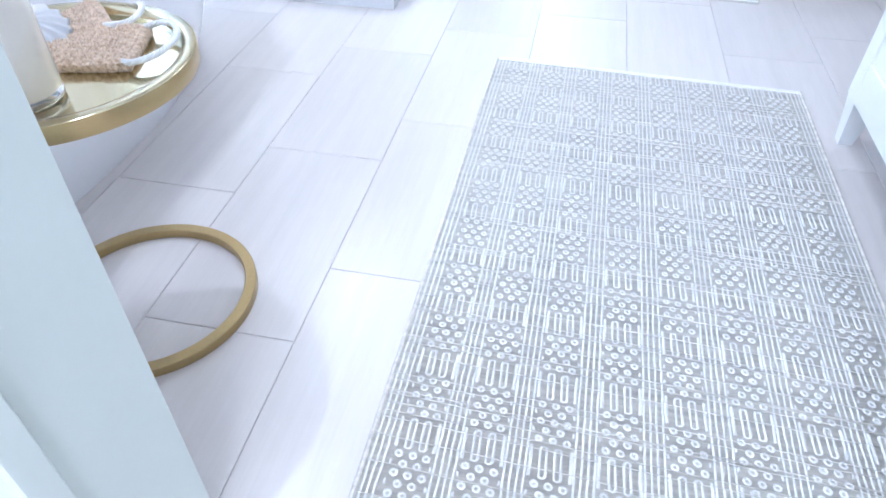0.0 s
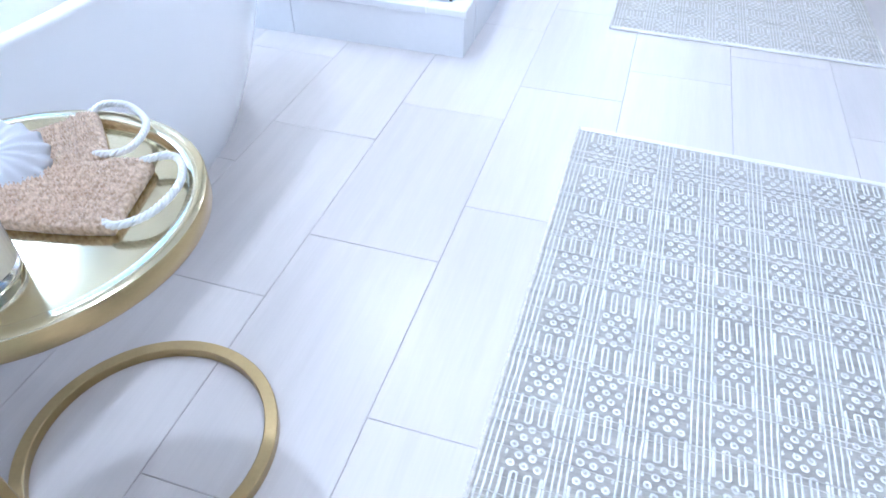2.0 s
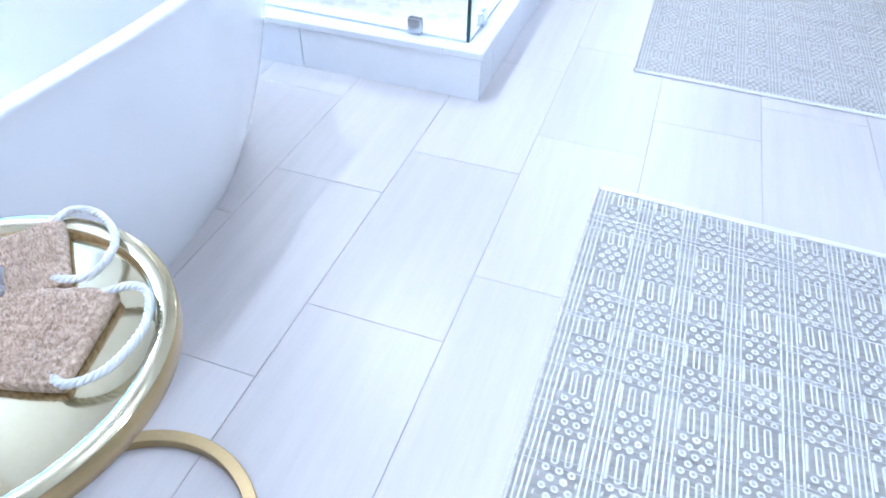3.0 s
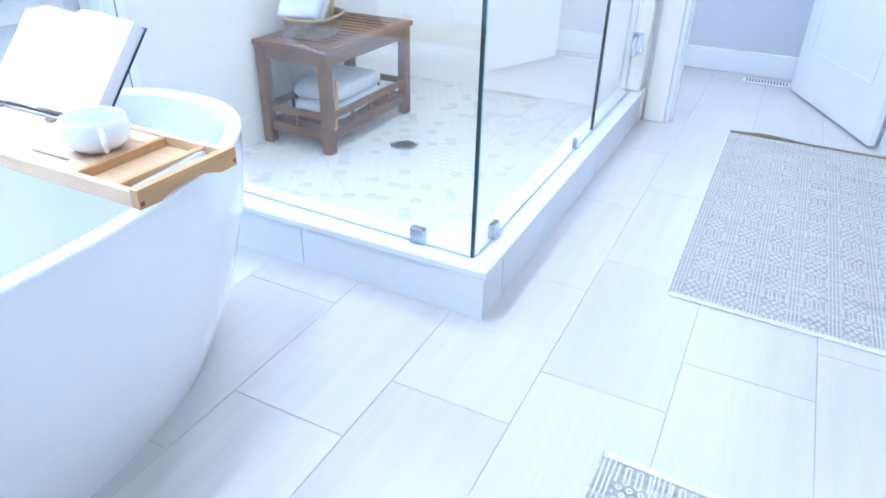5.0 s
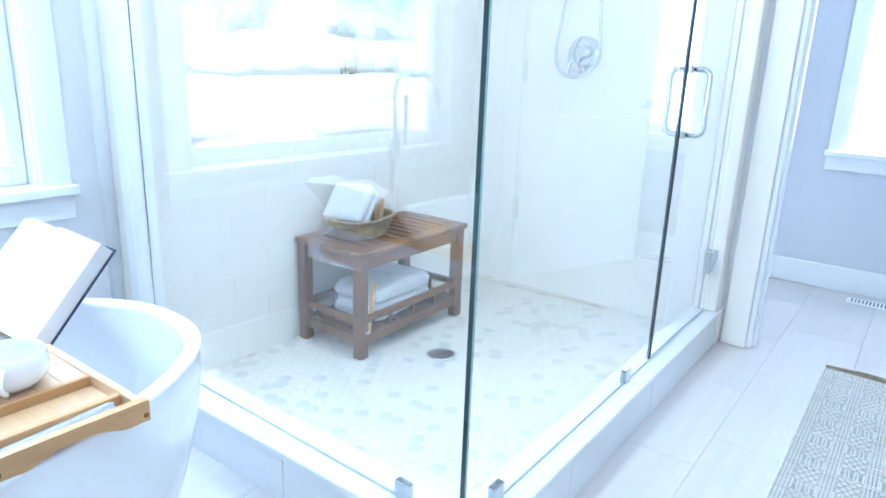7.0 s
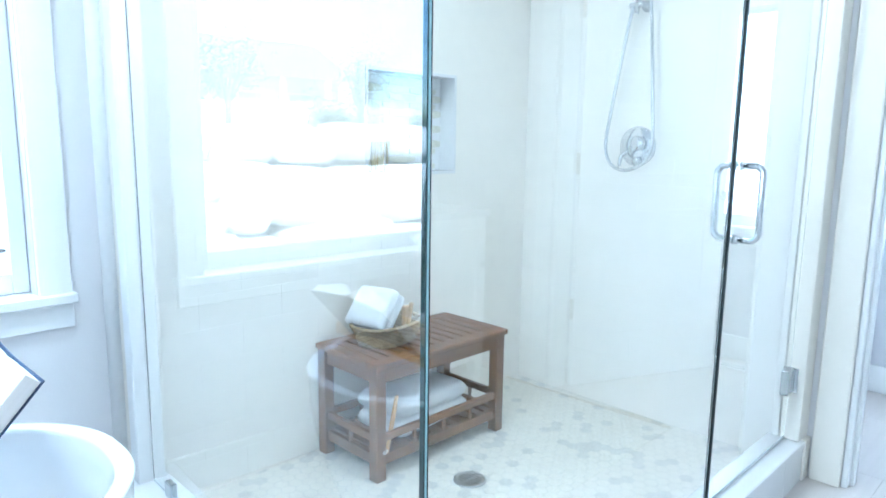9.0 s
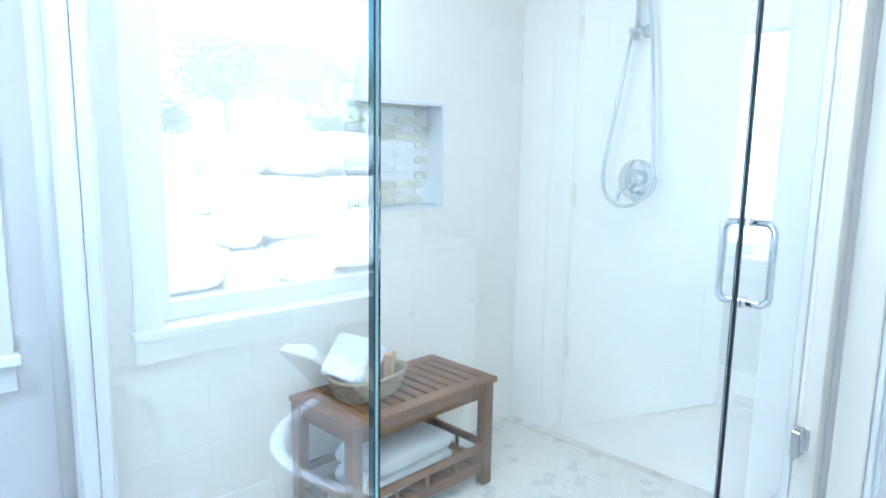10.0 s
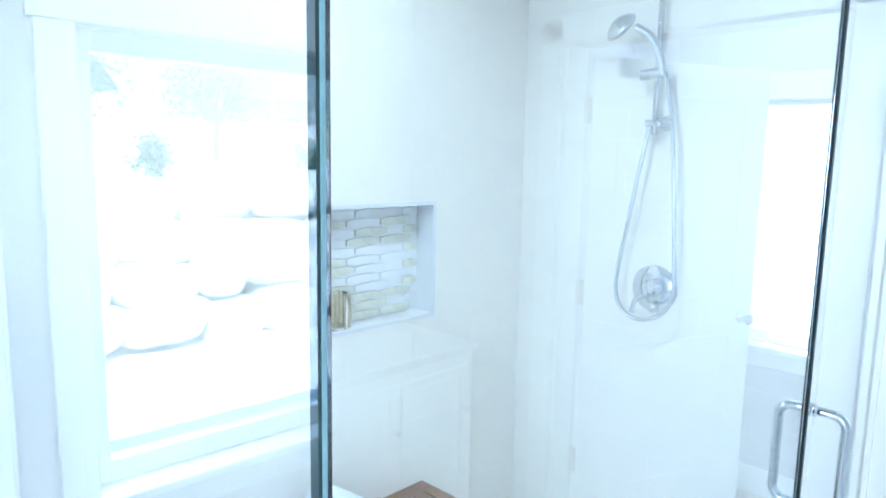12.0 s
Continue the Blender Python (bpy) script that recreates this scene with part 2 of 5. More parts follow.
def tube(points, r, n=10, bm=None, closed=False, steps=6, twist=None):
    """A round bar along a smooth line through the points."""
    p = [Vector(q) for q in points]
    line = []
    k = len(p)
    for i in range(k if closed else k - 1):
        a, b, c, d = (p[(i + o) % k] if closed else p[min(max(i + o, 0), k - 1)] for o in (-1, 0, 1, 2))
        for s in range(steps):
            u = s / steps
            line.append(0.5 * (2 * b + (c - a) * u + (2 * a - 5 * b + 4 * c - d) * u * u + (3 * b - a - 3 * c + d) * u ** 3))
    if not closed:
        line.append(p[-1])
    tmp = bmesh.new()
    rings, up = [], Vector((0.31, 0.17, 0.93))
    for i, q in enumerate(line):
        t = (line[(i + 1) % len(line)] if closed or i + 1 < len(line) else q) - (line[i - 1] if closed or i else q)
        t.normalize()
        side = t.cross(up).normalized()
        up = side.cross(t)
        rr = r if twist is None else r * (1 + 0.14 * (i % 2))
        rings.append([tmp.verts.new(q + rr * (math.cos(2 * math.pi * j / n) * side + math.sin(2 * math.pi * j / n) * up)) for j in range(n)])
    loft(tmp, rings + ([rings[0]] if closed else []))
    if not closed:
        tmp.faces.new(rings[0])
        tmp.faces.new(rings[-1][::-1])
    out = bm or bmesh.new()
    join(out, tmp)
    return out


def holed(axis, at, thick, u0, u1, z0, z1, holes=()):
    """A wall slab across axis ('x' or 'y') from at to at + thick, with rectangular holes (u0, u1, z0, z1)."""
    us = sorted({u0, u1, *[h[0] for h in holes], *[h[1] for h in holes]})
    zs = sorted({z0, z1, *[h[2] for h in holes], *[h[3] for h in holes]})
    bm = bmesh.new()
    solid = {}
    for i in range(len(us) - 1):
        for j in range(len(zs) - 1):
            cu, cz = (us[i] + us[i + 1]) / 2, (zs[j] + zs[j + 1]) / 2
            solid[i, j] = not any(h[0] < cu < h[1] and h[2] < cz < h[3] for h in holes)
    vs = {}

    def v(i, j, side):
        if (i, j, side) not in vs:
            w = at + thick * side
            vs[i, j, side] = bm.verts.new((w, us[i], zs[j]) if axis == "x" else (us[i], w, zs[j]))
        return vs[i, j, side]

    for (i, j), full in solid.items():
        if not full:
            continue
        for s in (0, 1):
            bm.faces.new((v(i, j, s), v(i + 1, j, s), v(i + 1, j + 1, s), v(i, j + 1, s)))
        for di, dj, a, b in ((-1, 0, (i, j), (i, j + 1)), (1, 0, (i + 1, j), (i + 1, j + 1)), (0, -1, (i, j), (i + 1, j)), (0, 1, (i, j + 1), (i + 1, j + 1))):
            if not solid.get((i + di, j + dj), False):
                bm.faces.new((v(*a, 0), v(*b, 0), v(*b, 1), v(*a, 1)))
    bmesh.ops.recalc_face_normals(bm, faces=bm.faces[:])
    return bm


def struct(name, bm, material, label, category="wall", smooth=False):
    return tagged(part(name, bm, material, None, "", smooth), label, category, "", "structure")


def shared(name, me, parent, loc, rz=0):
    ob = new(name, me)
    ob.parent = parent
    ob.matrix_basis = pose(*loc, 0, 0, rz)
    return ob


def mesh(name, bm, material):
    me = bpy.data.meshes.new(name)
    bm.to_mesh(me)
    bm.free()
    me.materials.append(material)
    return me


# ---- structure ----
WX, EX, SY, NY, H = -1.67, 1.70, -0.967, 2.88, 2.55     # bath room: west, east, south, north, height
SHX, SHY, PAN = -1.575, 2.89, 0.024                     # shower: left tiled wall, back tiled wall, floor
GC = (-0.27, 0.985)                                      # corner of the shower glass
GL = (-1.520, 1.0213)                                     # where the front pane meets the wall
WIN = (-0.60, 0.78, 0.75, 1.93)                         # bath window opening: y0, y1, z0, z1
WIN2 = (0.02, 0.76, 0.755, 1.93)                          # toilet room window: x0, x1, z0, z1

floor = struct("floor", box(-1.9, 1.9, -3.1, 4.4, -0.12, -0.002), M_GROUT, "pale stone-look tile floor with thin grey grout joints", "floor")
struct("ceiling", box(-1.9, 1.9, -3.1, 4.4, H, H + 0.1), M_CEIL, "plain white painted ceiling", "ceiling")
struct("wall_west", holed("x", WX - 0.15, 0.15, -3.1, 4.4, 0, H, [WIN]), M_PAINT, "light grey painted wall with a white-cased window")
struct("wall_east", holed("x", EX, 0.15, -3.1, 4.4, 0, H), M_PAINT, "light grey painted wall behind the vanities")
struct("wall_south", holed("y", SY - 0.15, 0.15, WX, EX, 0, H, [(0.025, 0.93, -0.01, 2.08)]), M_PAINT, "light grey painted wall with the entry doorway")
struct("wall_hall", holed("y", -3.1, 0.1, WX, EX, 0, H), M_PAINT, "light grey painted wall at the end of the hall")
struct("wall_north", holed("y", NY, 0.12, -0.30, EX, 0, H, [(-0.09, 0.85, -0.01, 2.06)]), M_PAINT, "light grey partition wall with the toilet room doorway")
struct("wall_shower_back", holed("y", SHY - 0.0093, 0.10, SHX - 0.02, -0.30, 0, H), M_WGROUT, "white tiled back wall of the shower")
struct("wall_shower_side", box(-0.42, -0.30, NY - 0.085, SHY + 0.1, 0, H), M_PAINT, "short painted wall end between shower and toilet room")
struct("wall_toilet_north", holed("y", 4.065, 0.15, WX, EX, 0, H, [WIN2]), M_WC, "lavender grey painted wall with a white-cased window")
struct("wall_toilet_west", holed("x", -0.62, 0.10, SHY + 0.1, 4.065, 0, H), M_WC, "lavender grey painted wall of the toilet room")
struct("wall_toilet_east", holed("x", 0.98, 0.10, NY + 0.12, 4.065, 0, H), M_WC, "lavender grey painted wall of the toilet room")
NICHE = (1.90, 2.385, 1.068, 1.482)
struct("wall_shower_left", holed("x", WX, SHX - 0.0007 - WX, 0.99, SHY, 0, H, [NICHE]), M_WGROUT, "white tiled shower wall with a recessed niche")
struct("shower_pan", box(SHX - 0.01, -0.33, 1.0, SHY, 0, PAN - 0.0006), M_HGROUT, "shower floor of small marble hexagons", "shower floor")


def window(name, axis, wall, inward, a0, a1, z0, z1, label):
    """A cased window: frame, sash, panes, sill and apron. inward: +1 or -1 along the axis, towards the room."""
    w = thing(name, label, "window", kind="structure")

    def bx(u0, u1, d0, d1, b0, b1, bev=0.003):
        d0, d1 = sorted((wall + inward * d0, wall + inward * d1))
        return box(d0, d1, u0, u1, b0, b1, bev) if axis == "x" else box(u0, u1, d0, d1, b0, b1, bev)

    part("casing", bx(a0 - 0.088, a0 - 0.002, 0, 0.018, z0, z1 + 0.004), M_TRIM, w)
    part("casing", bx(a1 + 0.002, a1 + 0.088, 0, 0.018, z0, z1 + 0.004), M_TRIM, w)
    part("head_casing", bx(a0 - 0.10, a1 + 0.10, 0, 0.022, z1 + 0.004, z1 + 0.12), M_TRIM, w)
    part("window_sill", bx(a0 - 0.098, a1 + 0.098, -0.10, 0.042, z0 - 0.025, z0 + 0.003), M_TRIM, w)
    part("apron", bx(a0 - 0.09, a1 + 0.09, 0, 0.018, z0 - 0.10, z0 - 0.028), M_TRIM, w)
    for u0, u1, b0, b1 in ((a0 + 0.001, a0 + 0.045, z0 + 0.0035, z1), (a1 - 0.045, a1 - 0.001, z0 + 0.0035, z1), (a0 + 0.045, a1 - 0.045, z0 + 0.0035, z0 + 0.065), (a0 + 0.045, a1 - 0.045, z1 - 0.05, z1)):
        part("window_frame", bx(u0, u1, -0.11, -0.06, b0, b1), M_TRIM, w)
    p = part("pane", bx(a0 + 0.045, a1 - 0.045, -0.088, -0.082, z0 + 0.065, z1 - 0.05, 0), M_PANE, w)
    p.visible_shadow = False
    return w


window("window_1", "x", WX, 1, *WIN, "white-cased fixed window above the bath tub")
window("window_2", "y", 4.065, -1, *WIN2, "white-cased window in the toilet room")

# baseboards
def board(name, x0, x1, y0, y1, h=0.135):
    return struct(name, box(x0, x1, y0, y1, 0, h, 0.004), M_TRIM, "white painted baseboard", "baseboard")


board("baseboard_west", WX, WX + 0.016, SY, 0.96)
board("baseboard_east", EX - 0.016, EX, SY, NY)
board("baseboard_south", WX + 0.016, -0.09, SY, SY + 0.016)
board("baseboard_south_east", 1.03, EX - 0.016, SY, SY + 0.016)
board("baseboard_toilet_north", -0.52, 0.98, 4.049, 4.065)
board("baseboard_toilet_west", -0.52, -0.504, SHY + 0.1, 4.049)
board("baseboard_toilet_east", 0.964, 0.98, NY + 0.12, 4.049)

# entry doorway: jambs and casings
entry = thing("door_1", "pale painted doorway frame at the bathroom entrance", "door frame", kind="structure")
part("jamb", box(0.006, 0.026, SY - 0.165, SY + 0.006, 0, 2.08, 0.003), M_JAMB, entry)
part("jamb", box(0.93, 0.95, SY - 0.165, SY + 0.012, 0, 2.08, 0.003), M_JAMB, entry)
part("head_jamb", box(0.006, 0.95, SY - 0.165, SY + 0.012, 2.06, 2.08, 0.003), M_JAMB, entry)
for yy in (SY - 0.168, SY):
    part("casing", box(-0.088, 0.004, yy, yy + 0.018, 0, 2.15, 0.004), M_JAMB, entry)
    part("casing", box(0.952, 1.04, yy, yy + 0.018, 0, 2.15, 0.004), M_JAMB, entry)
part("door_stop", box(0.026, 0.036, SY - 0.18, SY - 0.145, 0, 2.06, 0.002), M_JAMB, entry)

# toilet room doorway and its open door
wc = thing("door_2", "white cased doorway of the toilet room", "door frame", kind="structure")
part("casing", box(-0.198, -0.0965, NY - 0.02, NY - 0.001, 0.0, 2.15, 0.004), M_WARMTRIM, wc)
part("casing", box(0.858, 0.95, NY - 0.02, NY - 0.001, 0.0, 2.15, 0.004), M_TRIM, wc)
part("head_casing", box(-0.205, 0.95, NY - 0.02, NY - 0.001, 2.07, 2.17, 0.004), M_TRIM, wc)
part("jamb", box(-0.096, -0.076, NY - 0.004, NY + 0.124, 0, 2.06, 0.003), M_TRIM, wc)
part("jamb", box(0.834, 0.854, NY - 0.004, NY + 0.124, 0, 2.06, 0.003), M_TRIM, wc)
part("door_stop", box(-0.076, -0.064, NY + 0.03, NY + 0.065, 0, 2.06, 0.002), M_TRIM, wc)


def panel_door(width, height):
    d = thing("panel_door", "white two-panel interior door standing open into the toilet room", "door")
    part("door_leaf", box(0, width, 0, 0.034, 0.012, height, 0.003), M_TRIM, d)
    for z0, z1 in ((0.25, 0.88), (1.05, height - 0.13)):
        for side in (-0.004, 0.034):
            bm = bmesh.new()
            for a in ((0.12, width - 0.12, z0, z0 + 0.014), (0.12, width - 0.12, z1 - 0.014, z1), (0.12, 0.134, z0 + 0.014, z1 - 0.014), (width - 0.134, width - 0.12, z0 + 0.014, z1 - 0.014)):
                box(a[0], a[1], side, side + 0.004, a[2], a[3], 0.0015, bm)
            part("panel_moulding", bm, M_TRIM, d)
    for z in (0.40, 1.11, 1.825):
        part("hinge_leaf", box(-0.0025, 0.0, 0.001, 0.033, z - 0.052, z + 0.052, 0.0008), M_HINGE, d, "satin nickel hinge leaf")
        h = part("hinge", box(-0.012, 0.03, -0.003, 0.0, z - 0.045, z + 0.045, 0.001), M_STEEL, d, "brushed steel hinge")
        part("hinge_pin", lathe([(0, -0.048), (0.006, -0.048), (0.006, 0.048), (0, 0.048)], 12, m=pose(-0.006, -0.006, z)), M_STEEL, h)
    for s in (-1, 1):
        k = part("knob", lathe([(0, 0), (0.027, 0), (0.027, 0.006), (0.011, 0.010), (0.010, 0.035), (0.026, 0.045), (0.027, 0.056), (0.018, 0.066), (0, 0.067)], 24,
                 m=pose(width - 0.065, 0.017 + s * 0.017, 0.95, -90 * s)), M_CHROME, d, "satin chrome door knob", True)
    return d


door = panel_door(0.90, 2.03)
door.matrix_world = pose(0.818, 2.992, 0, 0, 0, math.degrees(math.atan2(3.845 - 2.992, 0.447 - 0.818)))

# tiled trim at both ends of the shower
struct("trim_shower_left", box(-1.576, GL[0] - 0.002, 0.975, 1.06, 0, H, 0.003), M_TRIM, "white tile trim at the shower's edge", "trim")
struct("trim_shower_right", box(-0.290, -0.220, NY - 0.098, NY - 0.001, 0.158, H, 0.003), M_WARMTRIM, "tile trim beside the shower door, warm light in its colour", "trim")
bm = lathe([(0, 0), (0.03, 0), (0.03, H), (0, H)], 32, m=pose(WX - 0.004, 0.985, 0))
struct("trim_corner_bead", bm, M_TRIM, "rounded vertical wall bead beside the shower", "trim", True)
struct("wall_end_block", box(-0.30, -0.206, NY - 0.06, NY - 0.001, 0, 0.155, 0.003), M_WARMTRIM, "small plinth block where kerb meets wall, warm light in its colour", "trim")

# ---- shower ----
def curb(name, x0, x1, y0, y1, label):
    c = thing(name, label, "shower kerb", kind="structure")
    part("cap", box(x0 - 0.0, x1 + 0.0, y0, y1, 0.132, 0.156, 0.003), M_CURB, c, "white quartz slab cap")
    return c


front = curb("shower_kerb_front", -1.60, -0.335, 0.930, 1.075, "white tiled shower kerb with a quartz cap")
xs = [-1.60, -1.42, -0.81, -0.213]
for a, b in zip(xs, xs[1:]):
    for z0, z1 in ((0, 0.132),):
        part("tile", box(a + 0.001, b - 0.001, 0.936, 1.07, z0, z1, 0.001), M_CURB, front)
side = curb("shower_kerb_side", -0.335, -0.207, 0.930, NY - 0.062, "white tiled shower kerb with a quartz cap below the door")
ys = [1.076, 1.42, 2.03, 2.64, NY - 0.062]
for a, b in zip(ys, ys[1:]):
    for z0, z1 in ((0, 0.132),):
        part("tile", box(-0.33, -0.213, a + 0.001, b - 0.001, z0, z1, 0.001), M_CURB, side)

GTOP = 2.08


def pane(name, length, z0, z1, edge_start, edge_end, label, corner=False):
    """A thick pane along local x from the origin."""
    g = thing(name, label, "glass panel")
    p = part("pane", box(0.002, length - 0.002, -0.003, 0.003, z0, z1, 0.0), M_GLASS, g)
    p.visible_shadow = False
    if edge_start and not corner:
        part("edge", box(-0.006, 0.003, -0.008, 0.008, z0, z1), M_DARKGLASS, g, "dark green glass edge").visible_shadow = False
    elif corner == "bright":
        part("edge", box(-0.0050, 0.0050, 0.0034, 0.0064, z0, z1), M_EDGE, g, "dark green polished glass edge").visible_shadow = False
        part("arris", box(-0.0064, -0.0052, 0.0000, 0.0036, z0, z1), M_EDGELIGHT, g, "pale strip painting the glint on the glass edge").visible_shadow = False
    if edge_end:
        part("edge", box(length - 0.0015, length + 0.0005, -0.0032, 0.0032, z0, z1), M_DARKGLASS, g, "dark green glass edge")
    part("bottom_seal", box(0.004, length - 0.004, -0.005, 0.005, z0 - 0.0035, z0 + 0.004), M_SEAL, g, "thin grey vinyl seal")
    part("top_edge", box(0.002, length - 0.002, -0.003, 0.003, z1, z1 + 0.002), M_DARKGLASS, g)
    return g


fl = math.hypot(GL[0] - GC[0], GL[1] - GC[1])
ang = math.degrees(math.atan2(GL[1] - GC[1], GL[0] - GC[0]))
gf = pane("front_shower_panel", fl, 0.160, GTOP, True, True, "clear fixed glass panel at the front of the shower", "bright")
gf.matrix_world = pose(*GC, 0, 0, 0, ang)
gs = pane("side_shower_panel", 2.110 - GC[1] - 0.004, 0.160, GTOP, True, True, "clear fixed glass panel at the shower's side", "dark")
gs.matrix_world = pose(GC[0], GC[1] + 0.004, 0, 0, 0, 90)
gd = pane("shower_door", 2.775 - 2.118, 0.168, GTOP, True, False, "frameless clear glass shower door with chrome hardware")
gd.matrix_world = pose(GC[0], 2.118, 0, 0, 0, 90)
# hinges and handle of the door, in the door's own axes
for z in (0.382, 1.86):
    hb = part("hinge", box(0.600, 0.656, -0.016, 0.016, z - 0.045, z + 0.045, 0.003), M_CHROMESHADE, gd, "chrome glass door hinge")
    part("hinge_barrel", box(0.656, 0.660, -0.012, 0.012, z - 0.028, z + 0.028, 0.002), M_CHROME, hb)
    part("wall_plate", box(0.660, 0.664, -0.028, 0.028, z - 0.045, z + 0.045, 0.001), M_CHROME, hb)
for s in (-1, 1):
    y1, z0, z1 = s * 0.064, 0.945, 1.150
    h = part("handle", tube([(0.05, s * 0.006, z0), (0.05, s * 0.035, z0), (0.05, y1 - s * 0.012, z0 + 0.003), (0.05, y1, z0 + 0.02), (0.05, y1, z0 + 0.05), (0.05, y1, (z0 + z1) / 2),
                             (0.05, y1, z1 - 0.05), (0.05, y1, z1 - 0.02), (0.05, y1 - s * 0.012, z1 - 0.003), (0.05, s * 0.035, z1), (0.05, s * 0.006, z1)], 0.0095, 14), M_CHROME, gd, "polished chrome D handle", True)
    for z in (z0, z1):
        part("washer", lathe([(0, 0), (0.014, 0), (0.014, 0.004), (0.011, 0.008), (0, 0.008)], 20, m=pose(0.05, s * 0.005, z, -90 * s)), M_CHROME, h)


def glass_clip(m, parent):
    c = part("clip", box(-0.022, 0.022, -0.013, 0.013, 0.0, 0.048, 0.003), M_CHROMESHADE, parent, "chrome square glass clip")
    c.matrix_basis = m
    return c


glass_clip(pose(0.17, 0, 0.157), gf)
glass_clip(pose(1.115, 0, 0.157), gf)
glass_clip(pose(0.13, 0, 0.157), gs)
glass_clip(pose(0.92, 0, 0.157), gs)

# drain
drain = thing("shower_drain", "round brushed steel floor drain with slotted grate", "drain", at=(-1.018, 1.913, PAN))
part("ring", lathe([(0.040, 0), (0.058, 0), (0.058, 0.004), (0.054, 0.006), (0.042, 0.006), (0.040, 0)], 40), M_STEEL, drain, "", True)
# flat disc painting the dark of the drain hole
part("well", lathe([(0, 0.0005), (0.041, 0.0005)], 32), M_DARK, drain)
bm = bmesh.new()
for i in range(-3, 4):
    hw = math.sqrt(max(0.0, 0.041 ** 2 - (i * 0.0115) ** 2))
    box(-hw, hw, i * 0.0115 - 0.0035, i * 0.0115 + 0.0035, 0.001, 0.005, 0.0, bm)
box(-0.003, 0.003, -0.04, 0.04, 0.001, 0.0052, 0, bm)
part("grate", bm, M_STEEL, drain)

# shower valve and hand shower
valve = thing("shower_valve", "round chrome shower valve plate with lever", "shower valve", at=(-0.98, SHY - 0.010, 1.195))
part("plate", lathe([(0, 0), (0.083, 0), (0.083, 0.004), (0.078, 0.010), (0.03, 0.013), (0, 0.013)], 48, m=pose(0, 0, 0, 90)), M_CHROME, valve, "", True)
part("hub", lathe([(0, 0.01), (0.031, 0.01), (0.031, 0.045), (0.026, 0.052), (0, 0.052)], 32, m=pose(0.02, 0, 0.012, 90)), M_CHROME, valve, "", True)
part("lever", tube([(-0.02, -0.045, -0.02), (-0.045, -0.055, -0.045), (-0.05, -0.058, -0.085)], 0.0085, 12), M_CHROME, valve, "", True)
part("spout_boss", lathe([(0, 0.01), (0.017, 0.01), (0.017, 0.03), (0, 0.032)], 24, m=pose(0.01, 0, -0.062, 90)), M_CHROME, valve, "", True)

bar = thing("hand_shower_rail", "chrome slide rail with hand shower and hose", "shower rail", at=(-0.992, SHY - 0.060, -0.075))
part("rail", lathe([(0, 1.80), (0.0095, 1.80), (0.0095, 2.44), (0, 2.44)], 16), M_CHROME, bar, "", True)
for z in (1.838, 2.42):
    part("bracket", lathe([(0, 0), (0.026, 0), (0.026, 0.006), (0.012, 0.012), (0.012, 0.07), (0, 0.072)], 24, m=pose(0.018, 0.055, z, 90)), M_CHROME, bar, "", True)
    part("collar", tube([(-0.03, 0, z), (0.0, 0, z), (0.025, 0, z)], 0.012, 14), M_CHROME, bar, "", True)
part("slider", tube([(-0.05, -0.012, 1.995), (0, -0.012, 2.0), (0.05, -0.012, 2.003)], 0.019, 18), M_CHROME, bar, "", True)
part("handset", tube([(0.035, -0.03, 1.985), (0.02, -0.04, 2.06), (-0.01, -0.055, 2.115), (-0.05, -0.075, 2.145)], 0.0125, 14), M_CHROME, bar, "", True)
part("head", lathe([(0, 0), (0.046, 0), (0.055, 0.007), (0.056, 0.015), (0.044, 0.030), (0.020, 0.042), (0, 0.044)], 36, m=pose(-0.082, -0.09, 2.135, 38, -32, 0)), M_CHROME, bar, "round hand shower head", True)
part("hose", tube([(-0.015, -0.005, 1.83), (-0.025, -0.012, 1.76), (-0.05, -0.02, 1.60), (-0.08, -0.022, 1.42), (-0.10, -0.022, 1.29), (-0.085, -0.024, 1.215), (-0.035, -0.028, 1.175), (0.03, -0.028, 1.175), (0.09, -0.026, 1.215),
                   (0.115, -0.024, 1.29), (0.105, -0.022, 1.45), (0.09, -0.022, 1.65), (0.07, -0.022, 1.85), (0.045, -0.028, 1.985)], 0.0075, 12), M_CHROME, bar, "ribbed chrome shower hose", True)

# niche lining with a mosaic of long bulging tiles
niche = thing("wall_niche", "recessed shower niche with sage and white mosaic back", "niche", kind="structure")
nd = 0.085
y0, y1, z0, z1 = NICHE
part("niche_back", box(WX - 0.04, SHX - nd, y0 - 0.01, y1 + 0.01, z0 - 0.01, z1 + 0.01), M_DECOW, niche)
part("niche_sill", box(SHX - nd, SHX + 0.003, y0, y1, z0, z0 + 0.012), M_CURB, niche)
part("niche_head", box(SHX - nd, SHX + 0.003, y0, y1, z1 - 0.012, z1), M_CURB, niche)
part("niche_cheek", box(SHX - nd, SHX + 0.003, y0, y0 + 0.012, z0 + 0.012, z1 - 0.012), M_CURB, niche)
part("niche_cheek", box(SHX - nd, SHX + 0.003, y1 - 0.012, y1, z0 + 0.012, z1 - 0.012), M_CURB, niche)


